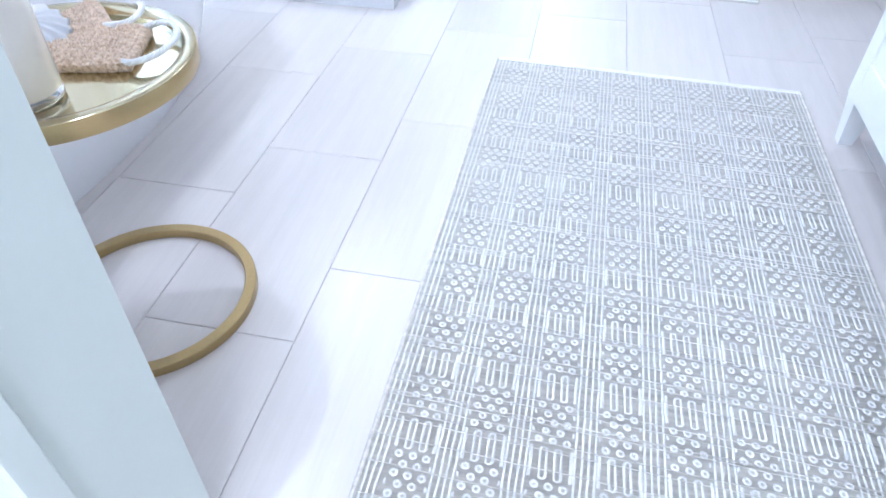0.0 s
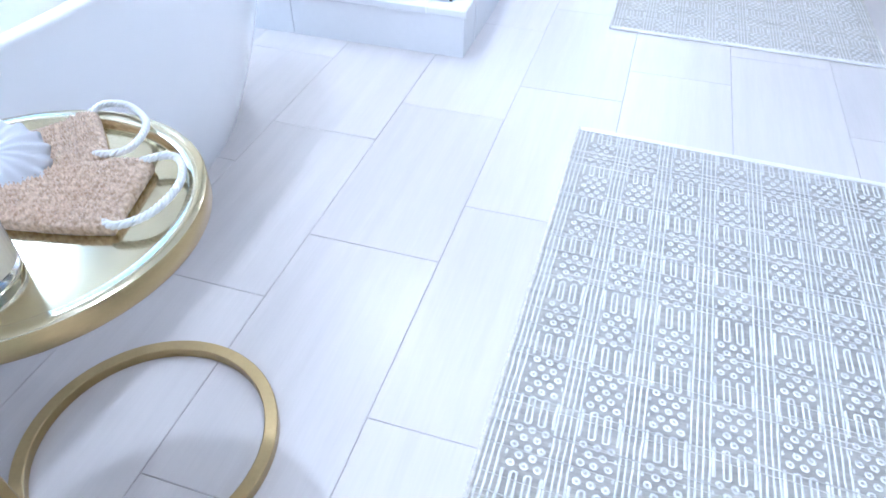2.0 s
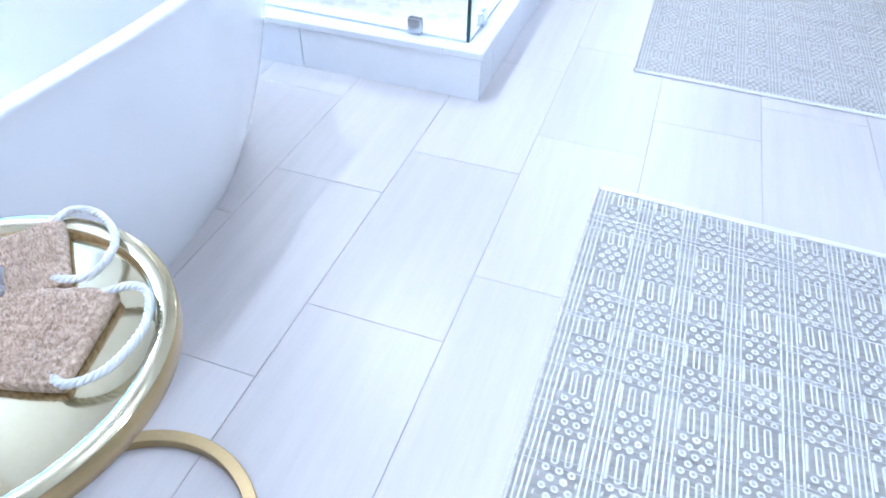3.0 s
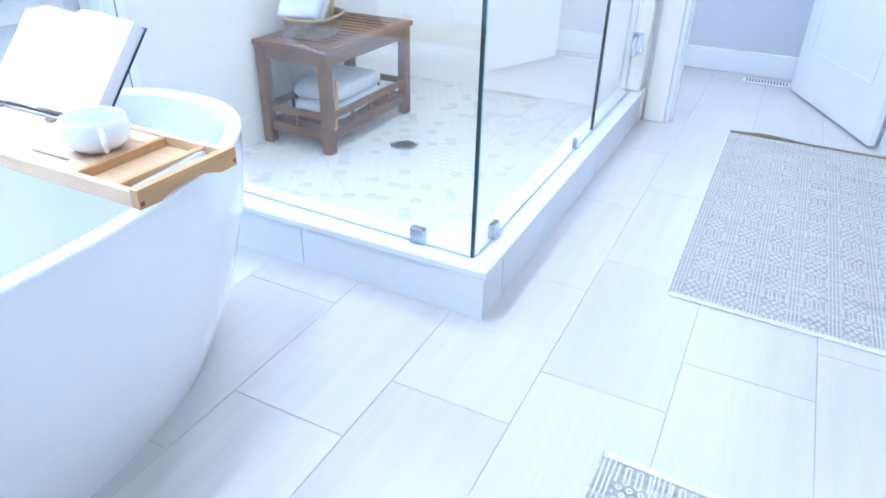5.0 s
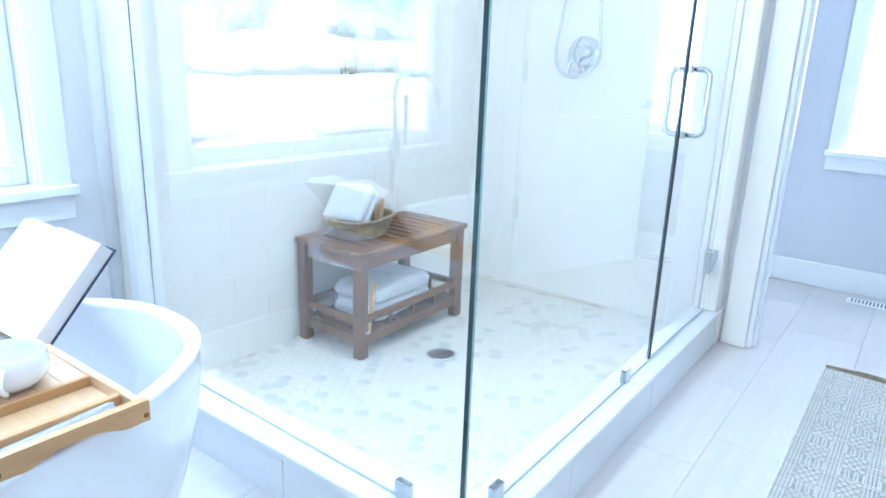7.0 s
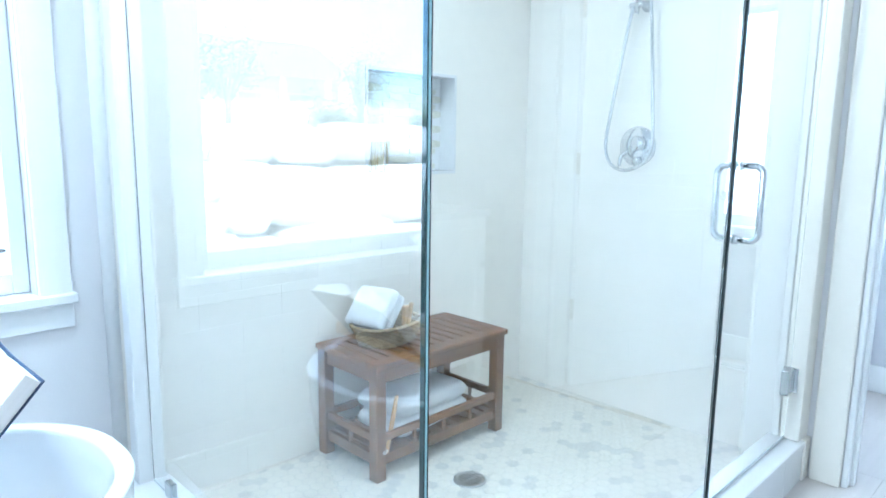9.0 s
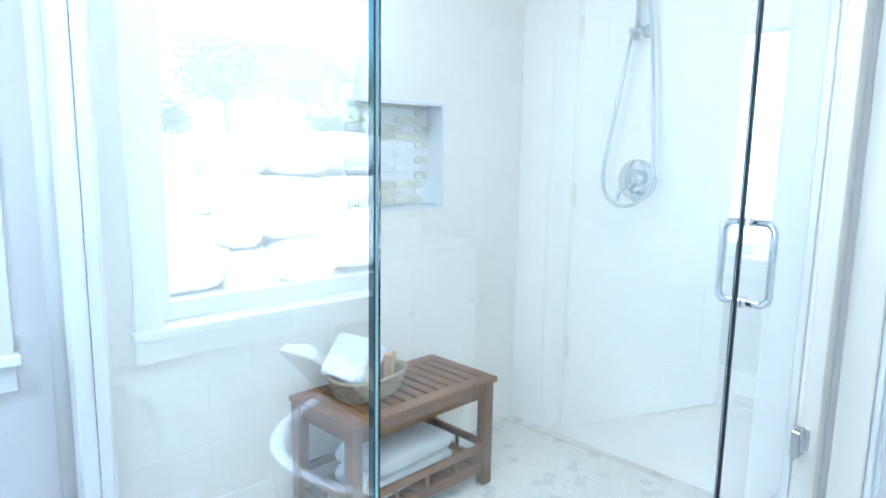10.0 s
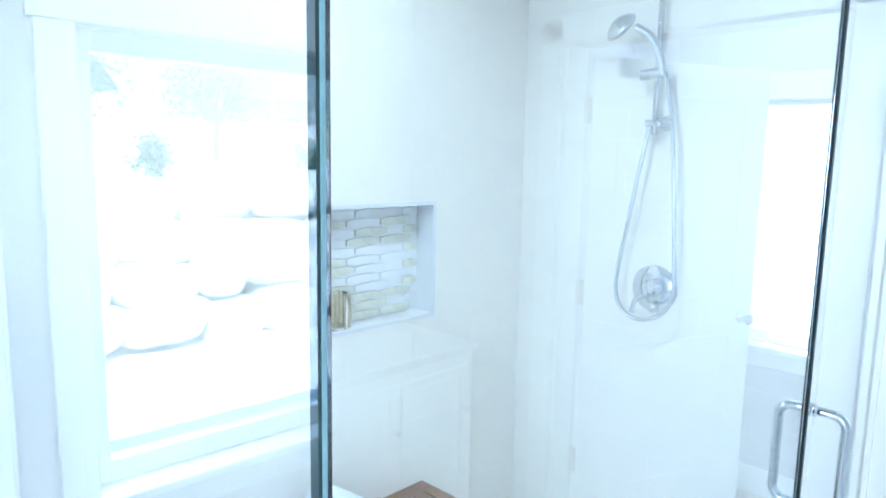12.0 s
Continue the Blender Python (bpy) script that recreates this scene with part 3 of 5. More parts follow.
def picket(w, h, t):
    """A long tile with bulging sides and blunt ends."""
    bm = bmesh.new()
    out = [(-w / 2, h * 0.30), (-w * 0.25, h * 0.46), (0, h * 0.5), (w * 0.25, h * 0.46), (w / 2, h * 0.30)]
    ring = out + [(-a, -b) for a, b in out]
    lo = [bm.verts.new((0, a, b)) for a, b in ring]
    hi = [bm.verts.new((t, a * 0.985, b * 0.97)) for a, b in ring]
    n = len(ring)
    for i in range(n):
        bm.faces.new((lo[i], lo[(i + 1) % n], hi[(i + 1) % n], hi[i]))
    bm.faces.new(hi)
    bmesh.ops.recalc_face_normals(bm, faces=bm.faces[:])
    return bm


pk = [mesh("mosaic_tile", picket(0.142, 0.031, 0.006), m) for m in (M_DECO, M_DECOW)]
pkh = [mesh("mosaic_half_tile", picket(0.066, 0.031, 0.006), m) for m in (M_DECO, M_DECOW)]
rng = random.Random(5)
for r in range(13):
    z = z0 + 0.03 + r * 0.0315
    yy = y0 + 0.012 + (0.072 if r % 2 else 0.036) - 0.02
    for c in range(4):
        white = rng.random() < 0.32
        yc = yy + 0.05 + c * 0.1455
        if yc + 0.072 < y1 - 0.012:
            shared("mosaic_tile", pk[white], niche, (SHX - nd, yc, z))
        elif yc - 0.0 < y1 - 0.03:
            shared("mosaic_tile", pkh[white], niche, (SHX - nd, y1 - 0.046, z))

jar = thing("glass_jar", "ribbed gold-tinted glass jar in the shower niche", "jar", at=(SHX - 0.04, 1.985, z0 + 0.0125))
part("body", lathe([(0, 0), (0.036, 0), (0.04, 0.006), (0.04, 0.10), (0.037, 0.115), (0.037, 0.118), (0.033, 0.118), (0.036, 0.10), (0.036, 0.010), (0, 0.009)], 16), M_AMBER, jar).visible_shadow = False
bm = bmesh.new()
for i in range(8):
    a = i * math.pi / 4
    tube([(0.043 * math.cos(a), 0.043 * math.sin(a), 0.004), (0.044 * math.cos(a), 0.044 * math.sin(a), 0.06), (0.040 * math.cos(a), 0.040 * math.sin(a), 0.118)], 0.0022, 6, bm, steps=3)
part("wire_cage", bm, M_BRASS, jar, "thin brass wire cage")

# teak bench with slatted top and lower shelf
bench = thing("shower_bench", "teak shower bench with slatted top and lower shelf", "bench", at=(SHX + 0.004, 1.652, PAN))
BW, BL, BH = 0.366, 0.682, 0.431
for x in (0.008, BW - 0.008 - 0.044):
    for y in (0.005, BL - 0.014 - 0.044):
        part("leg", box(x, x + 0.044, y, y + 0.044, 0, BH - 0.022, 0.003), M_TEAKZ, bench)
for x in (0.016, BW - 0.016 - 0.02):
    part("apron", box(x, x + 0.02, 0.054, BL - 0.054, BH - 0.075, BH - 0.022, 0.002), M_TEAK, bench)
    part("shelf_rail", box(x, x + 0.02, 0.054, BL - 0.054, 0.055, 0.095, 0.002), M_TEAK, bench)
    part("upper_rail", box(x, x + 0.018, 0.054, BL - 0.054, 0.140, 0.168, 0.002), M_TEAK, bench)
    for k in (1, 2, 3):
        yk = 0.054 + (BL - 0.108) * k / 4
        part("spindle", box(x + 0.003, x + 0.015, yk - 0.006, yk + 0.006, 0.095, 0.140, 0.001), M_TEAKZ, bench)
for y in (0.016, BL - 0.016 - 0.02):
    part("apron", box(0.054, BW - 0.054, y, y + 0.02, BH - 0.075, BH - 0.022, 0.002), M_TEAKX, bench)
    part("shelf_rail", box(0.054, BW - 0.054, y, y + 0.02, 0.055, 0.095, 0.002), M_TEAKX, bench)
    part("upper_rail", box(0.054, BW - 0.054, y, y + 0.018, 0.140, 0.168, 0.002), M_TEAKX, bench)
    part("spindle", box(BW / 2 - 0.006, BW / 2 + 0.006, y + 0.003, y + 0.015, 0.095, 0.140, 0.001), M_TEAKZ, bench)
part("top_frame", box(0, 0.058, 0, BL, BH - 0.022, BH, 0.004), M_TEAK, bench)
part("top_frame", box(BW - 0.058, BW, 0, BL, BH - 0.022, BH, 0.004), M_TEAK, bench)
part("top_frame", box(0.058, BW - 0.058, 0, 0.05, BH - 0.022, BH, 0.003), M_TEAKX, bench)
part("top_frame", box(0.058, BW - 0.058, BL - 0.05, BL, BH - 0.022, BH, 0.003), M_TEAKX, bench)
n = 11
pitch = (BL - 0.10) / n
for i in range(n):
    a = 0.05 + i * pitch + 0.005
    part("slat", box(0.058, BW - 0.058, a, a + pitch - 0.013, BH - 0.018, BH - 0.001, 0.002), M_TEAKX, bench)
for i in range(12):
    a = 0.045 + i * (BL - 0.09) / 12 + 0.006
    part("shelf_slat", box(0.036, BW - 0.036, a, a + 0.036, 0.078, 0.092, 0.002), M_TEAKX, bench)


def soft_stack(w, d, h, seed, folds=4):
    """A plump folded towel: one cloth laid in rounded folds, one above the other."""
    rnd = random.Random(seed)
    bm = bmesh.new()
    th = h / folds
    for k in range(folds):
        ph = rnd.uniform(0, 6)
        inset = rnd.uniform(0, 0.012)
        rings = []
        for j in range(25):
            v = j / 24
            y = (v - 0.5) * (d - inset)
            end = min(1.0, 9 * min(v, 1 - v)) ** 0.5
            sag = 0.010 * math.sin(3 * v + ph) - 0.012 * (2 * v - 1) ** 2
            ring = []
            for i in range(28):
                a = 2 * math.pi * i / 28
                c, s = math.cos(a), math.sin(a)
                x = (w / 2 - inset) * math.copysign(abs(c) ** 0.35, c) * (0.9 + 0.1 * end)
                z = th * (k + 0.5) + th * 0.53 * math.copysign(abs(s) ** 0.6, s) * (0.45 + 0.55 * end) + (sag + 0.004 * math.sin(17 * x + 9 * y + ph)) * k / folds
                ring.append(bm.verts.new((x, y, max(0.0, z))))
            rings.append(ring)
        loft(bm, rings)
        bm.faces.new(rings[0])
        bm.faces.new(rings[-1][::-1])
    bmesh.ops.recalc_face_normals(bm, faces=bm.faces[:])
    return bm


t1 = tagged(part("folded_bath_towel", soft_stack(0.25, 0.40, 0.150, 3, 2), M_TOWEL, None, "", True), "thick white bath towel folded on the bench's lower shelf", "towel")
t1.matrix_world = pose(SHX + 0.185, 1.985, PAN + 0.092, 0, 0, 5)

# long-handled brush leaning out over the shelf's rail
lb = thing("long_bath_brush", "slim wooden brush handle leaning on the bench's shelf rail", "brush", at=(-1.219, 1.706, PAN + 0.098))
bm = bmesh.new()
rings = []
for u in range(9):
    k = u / 8
    c = Vector((-0.045 * k, 0.085 * k, 0.175 * k))
    w, t = 0.0085 + 0.003 * math.sin(math.pi * k), 0.0045
    rings.append([bm.verts.new(c + Vector((t * math.cos(a), w * math.sin(a), 0))) for a in [math.pi * i / 6 for i in range(12)]])
loft(bm, rings)
bm.faces.new(rings[0])
bm.faces.new(rings[-1][::-1])
bmesh.ops.recalc_face_normals(bm, faces=bm.faces[:])
part("handle", bm, M_BAMBOOY, lb, "", True)
part("cord", tube([(0.005, 0.002, 0.012), (0.010, -0.012, 0.006), (0.008, -0.022, 0.010), (0.004, -0.010, 0.014), (0.003, 0.002, 0.012)], 0.0016, 6), M_ROPE, lb, "thin white hanging cord", True)

# oval basket with a folded towel and a brush
def basket():
    b = thing("basket", "oval woven seagrass basket on the bench", "basket")
    A, B, hh = 0.145, 0.100, 0.072
    rows = 9
    for k in range(rows):
        z = 0.006 + k * hh / rows
        f = 0.80 + 0.20 * k / (rows - 1)
        pts = []
        for i in range(48):
            a = 2 * math.pi * i / 48
            w = 1 + 0.022 * (1 if (i + k) % 2 else -1)
            c, s = math.cos(a), math.sin(a)
            pts.append((A * f * w * math.copysign(abs(c) ** 0.8, c), B * f * w * math.copysign(abs(s) ** 0.8, s), z))
        part("weave_strand", tube(pts, 0.0052, 6, closed=True, steps=2), M_WICKER, b, "", True)
    bm = bmesh.new()
    ring = [bm.verts.new((A * 0.8 * math.cos(a), B * 0.8 * math.sin(a), 0.003)) for a in [2 * math.pi * i / 40 for i in range(40)]]
    bm.faces.new(ring)
    part("base", bm, M_WICKER, b)
    pts = [(A * 1.03 * math.copysign(abs(math.cos(a)) ** 0.8, math.cos(a)), B * 1.03 * math.copysign(abs(math.sin(a)) ** 0.8, math.sin(a)), hh + 0.004) for a in [2 * math.pi * i / 36 for i in range(36)]]
    part("rim", tube(pts, 0.0075, 8, closed=True, steps=2, twist=1), M_WICKER, b, "", True)
    return b


TOPZ = PAN + BH
bk = basket()
bk.matrix_world = pose(SHX + 0.165, 1.870, TOPZ, 0, 0, 100)


def folded_towel(w, d, t, seed):
    bm = bmesh.new()
    rnd = random.Random(seed)
    for k in range(3):
        z = k * t / 3
        box(-w / 2 + 0.004 * k, w / 2 - 0.003 * k, -d / 2, d / 2, z, z + t / 3 - 0.001, 0.009, bm, seg=3)
    for v in bm.verts:
        v.co += Vector((0.004 * math.sin(31 * v.co.y + seed), 0.004 * math.sin(27 * v.co.x), 0.004 * math.sin(19 * v.co.x + 23 * v.co.y)))
    return bm


ft = tagged(part("folded_towel", soft_stack(0.165, 0.185, 0.085, 4, 2), M_TOWEL, None, "", True), "white folded washcloths leaning in the basket", "towel")
ft.matrix_world = pose(SHX + 0.155, 1.842, TOPZ + 0.105, 0, -52, 100)
br = thing("bath_brush", "pale wooden bath brush standing in the basket", "brush", at=(SHX + 0.18, 1.955, TOPZ + 0.01))
part("brush_handle", tube([(0, 0, 0), (0.004, 0.008, 0.06), (0.008, 0.016, 0.125)], 0.0085, 10), M_BAMBOO, br, "", True)
part("brush_head", box(-0.03, -0.012, -0.005, 0.03, 0.0, 0.11, 0.006), M_BAMBOO, br)

# ---- bath tub ----
TUB = (-0.95, -0.10)
tub = thing("bath_tub", "white freestanding oval acrylic bath tub", "bath tub", at=(*TUB, 0))


def oval(a, b, n=112, p=2.35):
    out = []
    for i in range(n):
        t = 2 * math.pi * i / n
        c, s = math.cos(t), math.sin(t)
        out.append((a * math.copysign(abs(c) ** (2 / p), c), b * math.copysign(abs(s) ** (2 / p), s)))
    return out


TH = 0.565
bm = bmesh.new()
prof = []
for i in range(15):
    u = i / 14
    g = 1 - (1 - u) ** 1.9
    prof.append((0.310 + 0.117 * g, 0.675 + 0.172 * g, 0.0 + (TH - 0.012) * u))
prof += [(0.430, 0.850, TH - 0.006), (0.427, 0.847, TH - 0.001), (0.420, 0.840, TH), (0.404, 0.824, TH), (0.396, 0.816, TH - 0.004), (0.392, 0.812, TH - 0.012)]
for i in range(1, 11):
    u = i / 10
    prof.append((0.392 - 0.115 * u ** 1.6, 0.812 - 0.16 * u ** 1.5, TH - 0.012 - 0.40 * u))
prof += [(0.25, 0.60, 0.135), (0.18, 0.45, 0.125), (0.08, 0.2, 0.122), (0.01, 0.02, 0.122)]
loft(bm, [[bm.verts.new((x, y, z)) for x, y in oval(a, b)] for a, b, z in prof])
bmesh.ops.recalc_face_normals(bm, faces=bm.faces[:])
part("tub_shell", bm, M_TUB, tub, "", True)
part("drain_cap", lathe([(0, 0.122), (0.032, 0.122), (0.032, 0.129), (0, 0.131)], 24), M_CHROME, tub, "chrome drain", True)

# bamboo bath tray across the tub
TX0, TX1, TY0, TY1, TZ = -1.36, -0.548, 0.225, 0.457, 0.566
tray = thing("bath_tray", "bamboo bath caddy lying across the tub's rim", "bath tray")
part("long_rail", box(TX0 + 0.016, TX1 - 0.016, TY0, TY0 + 0.014, TZ - 0.001, TZ + 0.030, 0.002), M_BAMBOO, tray)
part("long_rail", box(TX0 + 0.016, TX1 - 0.016, TY1 - 0.014, TY1, TZ - 0.001, TZ + 0.030, 0.002), M_BAMBOO, tray)


def end_rail(x):
    """An end rail with a hand scoop cut from its lower edge."""
    bm = bmesh.new()
    top, low = [], []
    for i in range(25):
        y = TY0 + (TY1 - TY0) * i / 24
        u = (i / 24 - 0.5) / 0.30
        z = TZ - 0.003 + (0.016 * math.cos(u * math.pi / 2) ** 0.8 if abs(u) < 1 else 0)
        top.append((y, TZ + 0.034))
        low.append((y, z))
    lay = []
    for xx in (x, x + 0.016):
        lay.append(([bm.verts.new((xx, *p)) for p in top], [bm.verts.new((xx, *p)) for p in low]))
    (ta, la), (tb, lb) = lay
    for i in range(24):
        bm.faces.new((ta[i], ta[i + 1], la[i + 1], la[i]))
        bm.faces.new((tb[i], lb[i], lb[i + 1], tb[i + 1]))
        bm.faces.new((ta[i], tb[i], tb[i + 1], ta[i + 1]))
        bm.faces.new((la[i], la[i + 1], lb[i + 1], lb[i]))
    for i in (0, 24):
        bm.faces.new((ta[i], la[i], lb[i], tb[i]))
    bmesh.ops.recalc_face_normals(bm, faces=bm.faces[:])
    return bm


for x in (TX0, TX1 - 0.016):
    e = part("end_rail", end_rail(x), M_BAMBOOY, tray)
    for y in (TY0 + 0.007, TY1 - 0.007):
        part("dowel", box(x - 0.0006, x + 0.0166, y - 0.004, y + 0.004, TZ + 0.004, TZ + 0.012), M_TEAK, e)
for x in (-0.618, -0.722, -1.22):
    part("divider", box(x - 0.006, x + 0.006, TY0 + 0.014, TY1 - 0.014, TZ + 0.0, TZ + 0.026, 0.0015), M_BAMBOOY, tray)
part("compartment_base", box(-0.716, -0.624, TY0 + 0.014, TY1 - 0.014, TZ + 0.001, TZ + 0.007), M_BAMBOO, tray)
part("compartment_base", box(-0.612, TX1 - 0.016, TY0 + 0.014, TY1 - 0.014, TZ + 0.001, TZ + 0.007), M_BAMBOO, tray)
for i in range(5):
    a = TY0 + 0.014 + i * 0.0408
    part("board", box(-1.214, -0.728, a + 0.0004, a + 0.0404, TZ + 0.012, TZ + 0.024, 0.001), M_BAMBOO, tray)
part("board", box(TX0 + 0.016, -1.226, TY0 + 0.014, TY1 - 0.014, TZ + 0.012, TZ + 0.024, 0.001), M_BAMBOO, tray)
# slot drawn as a brown strip, its shade put into the colour
part("slot", box(-0.88, -0.78, TY0 + 0.045, TY0 + 0.051, TZ + 0.0235, TZ + 0.0246), M_TEAK, tray)
wash = tagged(part("washcloth", folded_towel(0.026, 0.17, 0.010, 2), M_TOWEL, None, "", True), "white folded washcloth in the bath caddy", "towel")
wash.matrix_world = pose(-0.588, 0.335, TZ + 0.010)

cup = thing("tea_cup", "wide white china cup standing on the bath caddy", "cup", at=(-0.782, 0.342, TZ + 0.0245))
part("bowl", lathe([(0, 0), (0.030, 0), (0.042, 0.004), (0.058, 0.018), (0.062, 0.034), (0.0605, 0.050), (0.0575, 0.062), (0.056, 0.064), (0.0545, 0.062), (0.0565, 0.050), (0.058, 0.034), (0.053, 0.020), (0.038, 0.007), (0, 0.006)], 48), M_CHINA, cup, "", True)
part("ear", tube([(0.052, -0.026, 0.052), (0.072, -0.038, 0.050), (0.076, -0.041, 0.034), (0.062, -0.030, 0.016)], 0.0055, 10), M_CHINA, cup, "", True)

# open book leaning on the caddy's stand
book = thing("open_book", "open hardback book with white pages and navy cover on the caddy", "book", at=(-1.082, 0.420, TZ + 0.0315), rz=1)


def page_block(side, thick):
    bm = bmesh.new()
    W, Hh, n = 0.176, 0.232, 14
    f, b = [], []
    for i in range(n + 1):
        u = i / n
        x = side * W * u
        bow = -0.020 * math.sin(math.pi * min(1, u * 1.15)) ** 1.2 * (1 - 0.4 * u) - 0.012 * (1 - u) ** 6 * -1
        f.append([bm.verts.new((x, bow - thick * 0.5, z)) for z in (0, Hh)])
        b.append([bm.verts.new((x + side * 0.004 * (1 - 0), 0.008 + thick * 0.5 * (1 if u > 0.06 else 0.3), z)) for z in (0, Hh)])
    for i in range(n):
        bm.faces.new((f[i][0], f[i + 1][0], f[i + 1][1], f[i][1]))
        bm.faces.new((b[i][0], b[i][1], b[i + 1][1], b[i + 1][0]))
        for k in (0, 1):
            bm.faces.new((f[i][k], b[i][k], b[i + 1][k], f[i + 1][k]))
    for i in (0, n):
        bm.faces.new((f[i][0], f[i][1], b[i][1], b[i][0]))
    bmesh.ops.recalc_face_normals(bm, faces=bm.faces[:])
    return bm


lean = pose(0, 0, 0, -42)
for side, th, yaw in ((1, 0.024, 3), (-1, 0.014, -6)):
    p = part("page_block", page_block(side, th), M_PAPER, book, "white open pages", False)
    p.matrix_basis = lean @ pose(0, 0, 0, 0, 0, yaw)
    e = part("fore_edge", box(min(side * 0.1765, side * 0.1805), max(side * 0.1765, side * 0.1805), -th * 0.5, 0.0195, 0.0008, 0.2312), M_PAGEEDGE, book, "cut edges of the pages")
    e.matrix_basis = p.matrix_basis
    c = part("cover", box(min(0, side * 0.185), max(0, side * 0.185), 0.021, 0.0235, -0.004, 0.238, 0.001), M_COVER, book, "navy cloth cover")
    c.matrix_basis = lean @ pose(0, 0, 0, 0, 0, yaw)
part("spine", box(-0.012, 0.012, 0.020, 0.025, -0.004, 0.238, 0.002), M_COVER, book).matrix_basis = lean
st = thing("book_stand", "thin metal book rest on the bath caddy", "book stand", at=(-1.082, 0.420, TZ + 0.0245))
part("rest_wire", tube([(-0.11, -0.012, 0.003), (0.11, -0.012, 0.003)], 0.003, 8), M_STEEL, st, "", True)
for x in (-0.09, 0.09):
    part("hook_wire", tube([(x, 0.02, 0.003), (x, -0.03, 0.003), (x, -0.036, 0.012)], 0.003, 8), M_STEEL, st, "", True)
    part("back_wire", tube([(x, 0.035, 0.003), (x, 0.165, 0.158)], 0.003, 8), M_STEEL, st, "", True)

# floor-mounted tub filler
fill = thing("tub_filler", "tall chrome floor-mounted tub filler with gooseneck spout", "tub filler", at=(-1.50, -0.055, 0))
part("base_flange", lathe([(0, 0), (0.045, 0), (0.045, 0.008), (0.03, 0.014), (0, 0.014)], 32), M_CHROME, fill, "", True)
part("riser", tube([(0, 0, 0.01), (0, 0, 0.4), (0, 0, 0.80)], 0.018, 16), M_CHROME, fill, "", True)
part("mixer_body", lathe([(0, 0.74), (0.026, 0.74), (0.032, 0.77), (0.032, 0.81), (0.024, 0.84), (0, 0.84)], 24), M_CHROME, fill, "", True)
part("gooseneck", tube([(0, 0, 0.82), (0, 0, 0.92), (-0.002, 0, 1.01), (0.03, 0, 1.075), (0.11, 0, 1.105), (0.185, 0, 1.08), (0.226, 0, 1.03), (0.242, 0, 0.975)], 0.0125, 14), M_CHROME, fill, "", True)
part("hand_wand", tube([(0.06, 0.0, 0.80), (0.06, 0.0, 0.90), (0.06, 0.0, 1.01)], 0.012, 14), M_CHROME, fill, "", True)
part("lever", tube([(-0.02, 0, 0.80), (-0.06, 0, 0.80), (-0.10, 0, 0.81)], 0.008, 12), M_CHROME, fill, "", True)

# ---- side table ----
table = thing("side_table", "round brushed brass side table with tray top and ring base", "side table")
RC, RR = (-0.317, -0.561), 0.206
prof = [(RR - 0.022, 0.0), (RR, 0.0), (RR, 0.019), (RR - 0.0015, 0.0205), (RR - 0.0205, 0.0205), (RR - 0.022, 0.019), (RR - 0.022, 0.0)]
part("base_ring", lathe(prof, 120, m=pose(*RC, 0)), M_BRASS, table, "", True).data.polygons.foreach_set("use_smooth", [False] * (120 * 6))
part("post", box(-0.342, -0.320, -0.771, -0.751, 0.0, 0.50, 0.002), M_BRASS, table)
TC, TR, TB = (-0.300, -0.590), 0.205, 0.497
prof = [(0, TB + 0.004), (TR - 0.006, TB + 0.001), (TR - 0.001, TB), (TR, TB + 0.001), (TR, TB + 0.0255), (TR - 0.0008, TB + 0.0268)]
part("tray_rim", lathe(prof, 128, m=pose(*TC, 0)), M_BRASS, table, "brushed brass tray band", True)
prof = [(TR - 0.0008, TB + 0.0268), (TR - 0.002, TB + 0.0274), (TR - 0.020, TB + 0.0270), (TR - 0.0212, TB + 0.0262), (TR - 0.0225, TB + 0.0170), (TR - 0.0245, TB + 0.0150)]
part("tray_lip", lathe(prof, 128, m=pose(*TC, 0)), M_BRASSTOP, table, "polished brass tray lip", True)
part("tray_top", lathe([(TR - 0.0245, TB + 0.0150), (0.1, TB + 0.0142), (0, TB + 0.0140)], 96, m=pose(*TC, 0)), M_BRASSTOP, table, "polished brass tray surface", True)
TT = TB + 0.0146

bottle = thing("bottle", "clear glass bottle of milky bath soak on the brass tray", "bottle", at=(-0.268, -0.686, TT))
part("glass_base", lathe([(0, 0), (0.046, 0), (0.050, 0.004), (0.050, 0.0115), (0, 0.0115)], 48), M_BOTTLE, bottle, "thick clear glass base", True).visible_shadow = False
part("neck", lathe([(0.026, 0.208), (0.019, 0.222), (0.019, 0.255), (0.016, 0.255), (0.016, 0.222), (0.024, 0.207)], 40), M_BOTTLE, bottle, "", True).visible_shadow = False
part("body", lathe([(0, 0.0118), (0.044, 0.0118), (0.050, 0.017), (0.050, 0.165), (0.046, 0.185), (0.026, 0.2065), (0, 0.2065)], 48), M_MILK, bottle, "pale cream bath milk", True)
part("cork", lathe([(0, 0.235), (0.0158, 0.235), (0.018, 0.275), (0, 0.276)], 20), M_WICKER, bottle, "cork stopper", True)


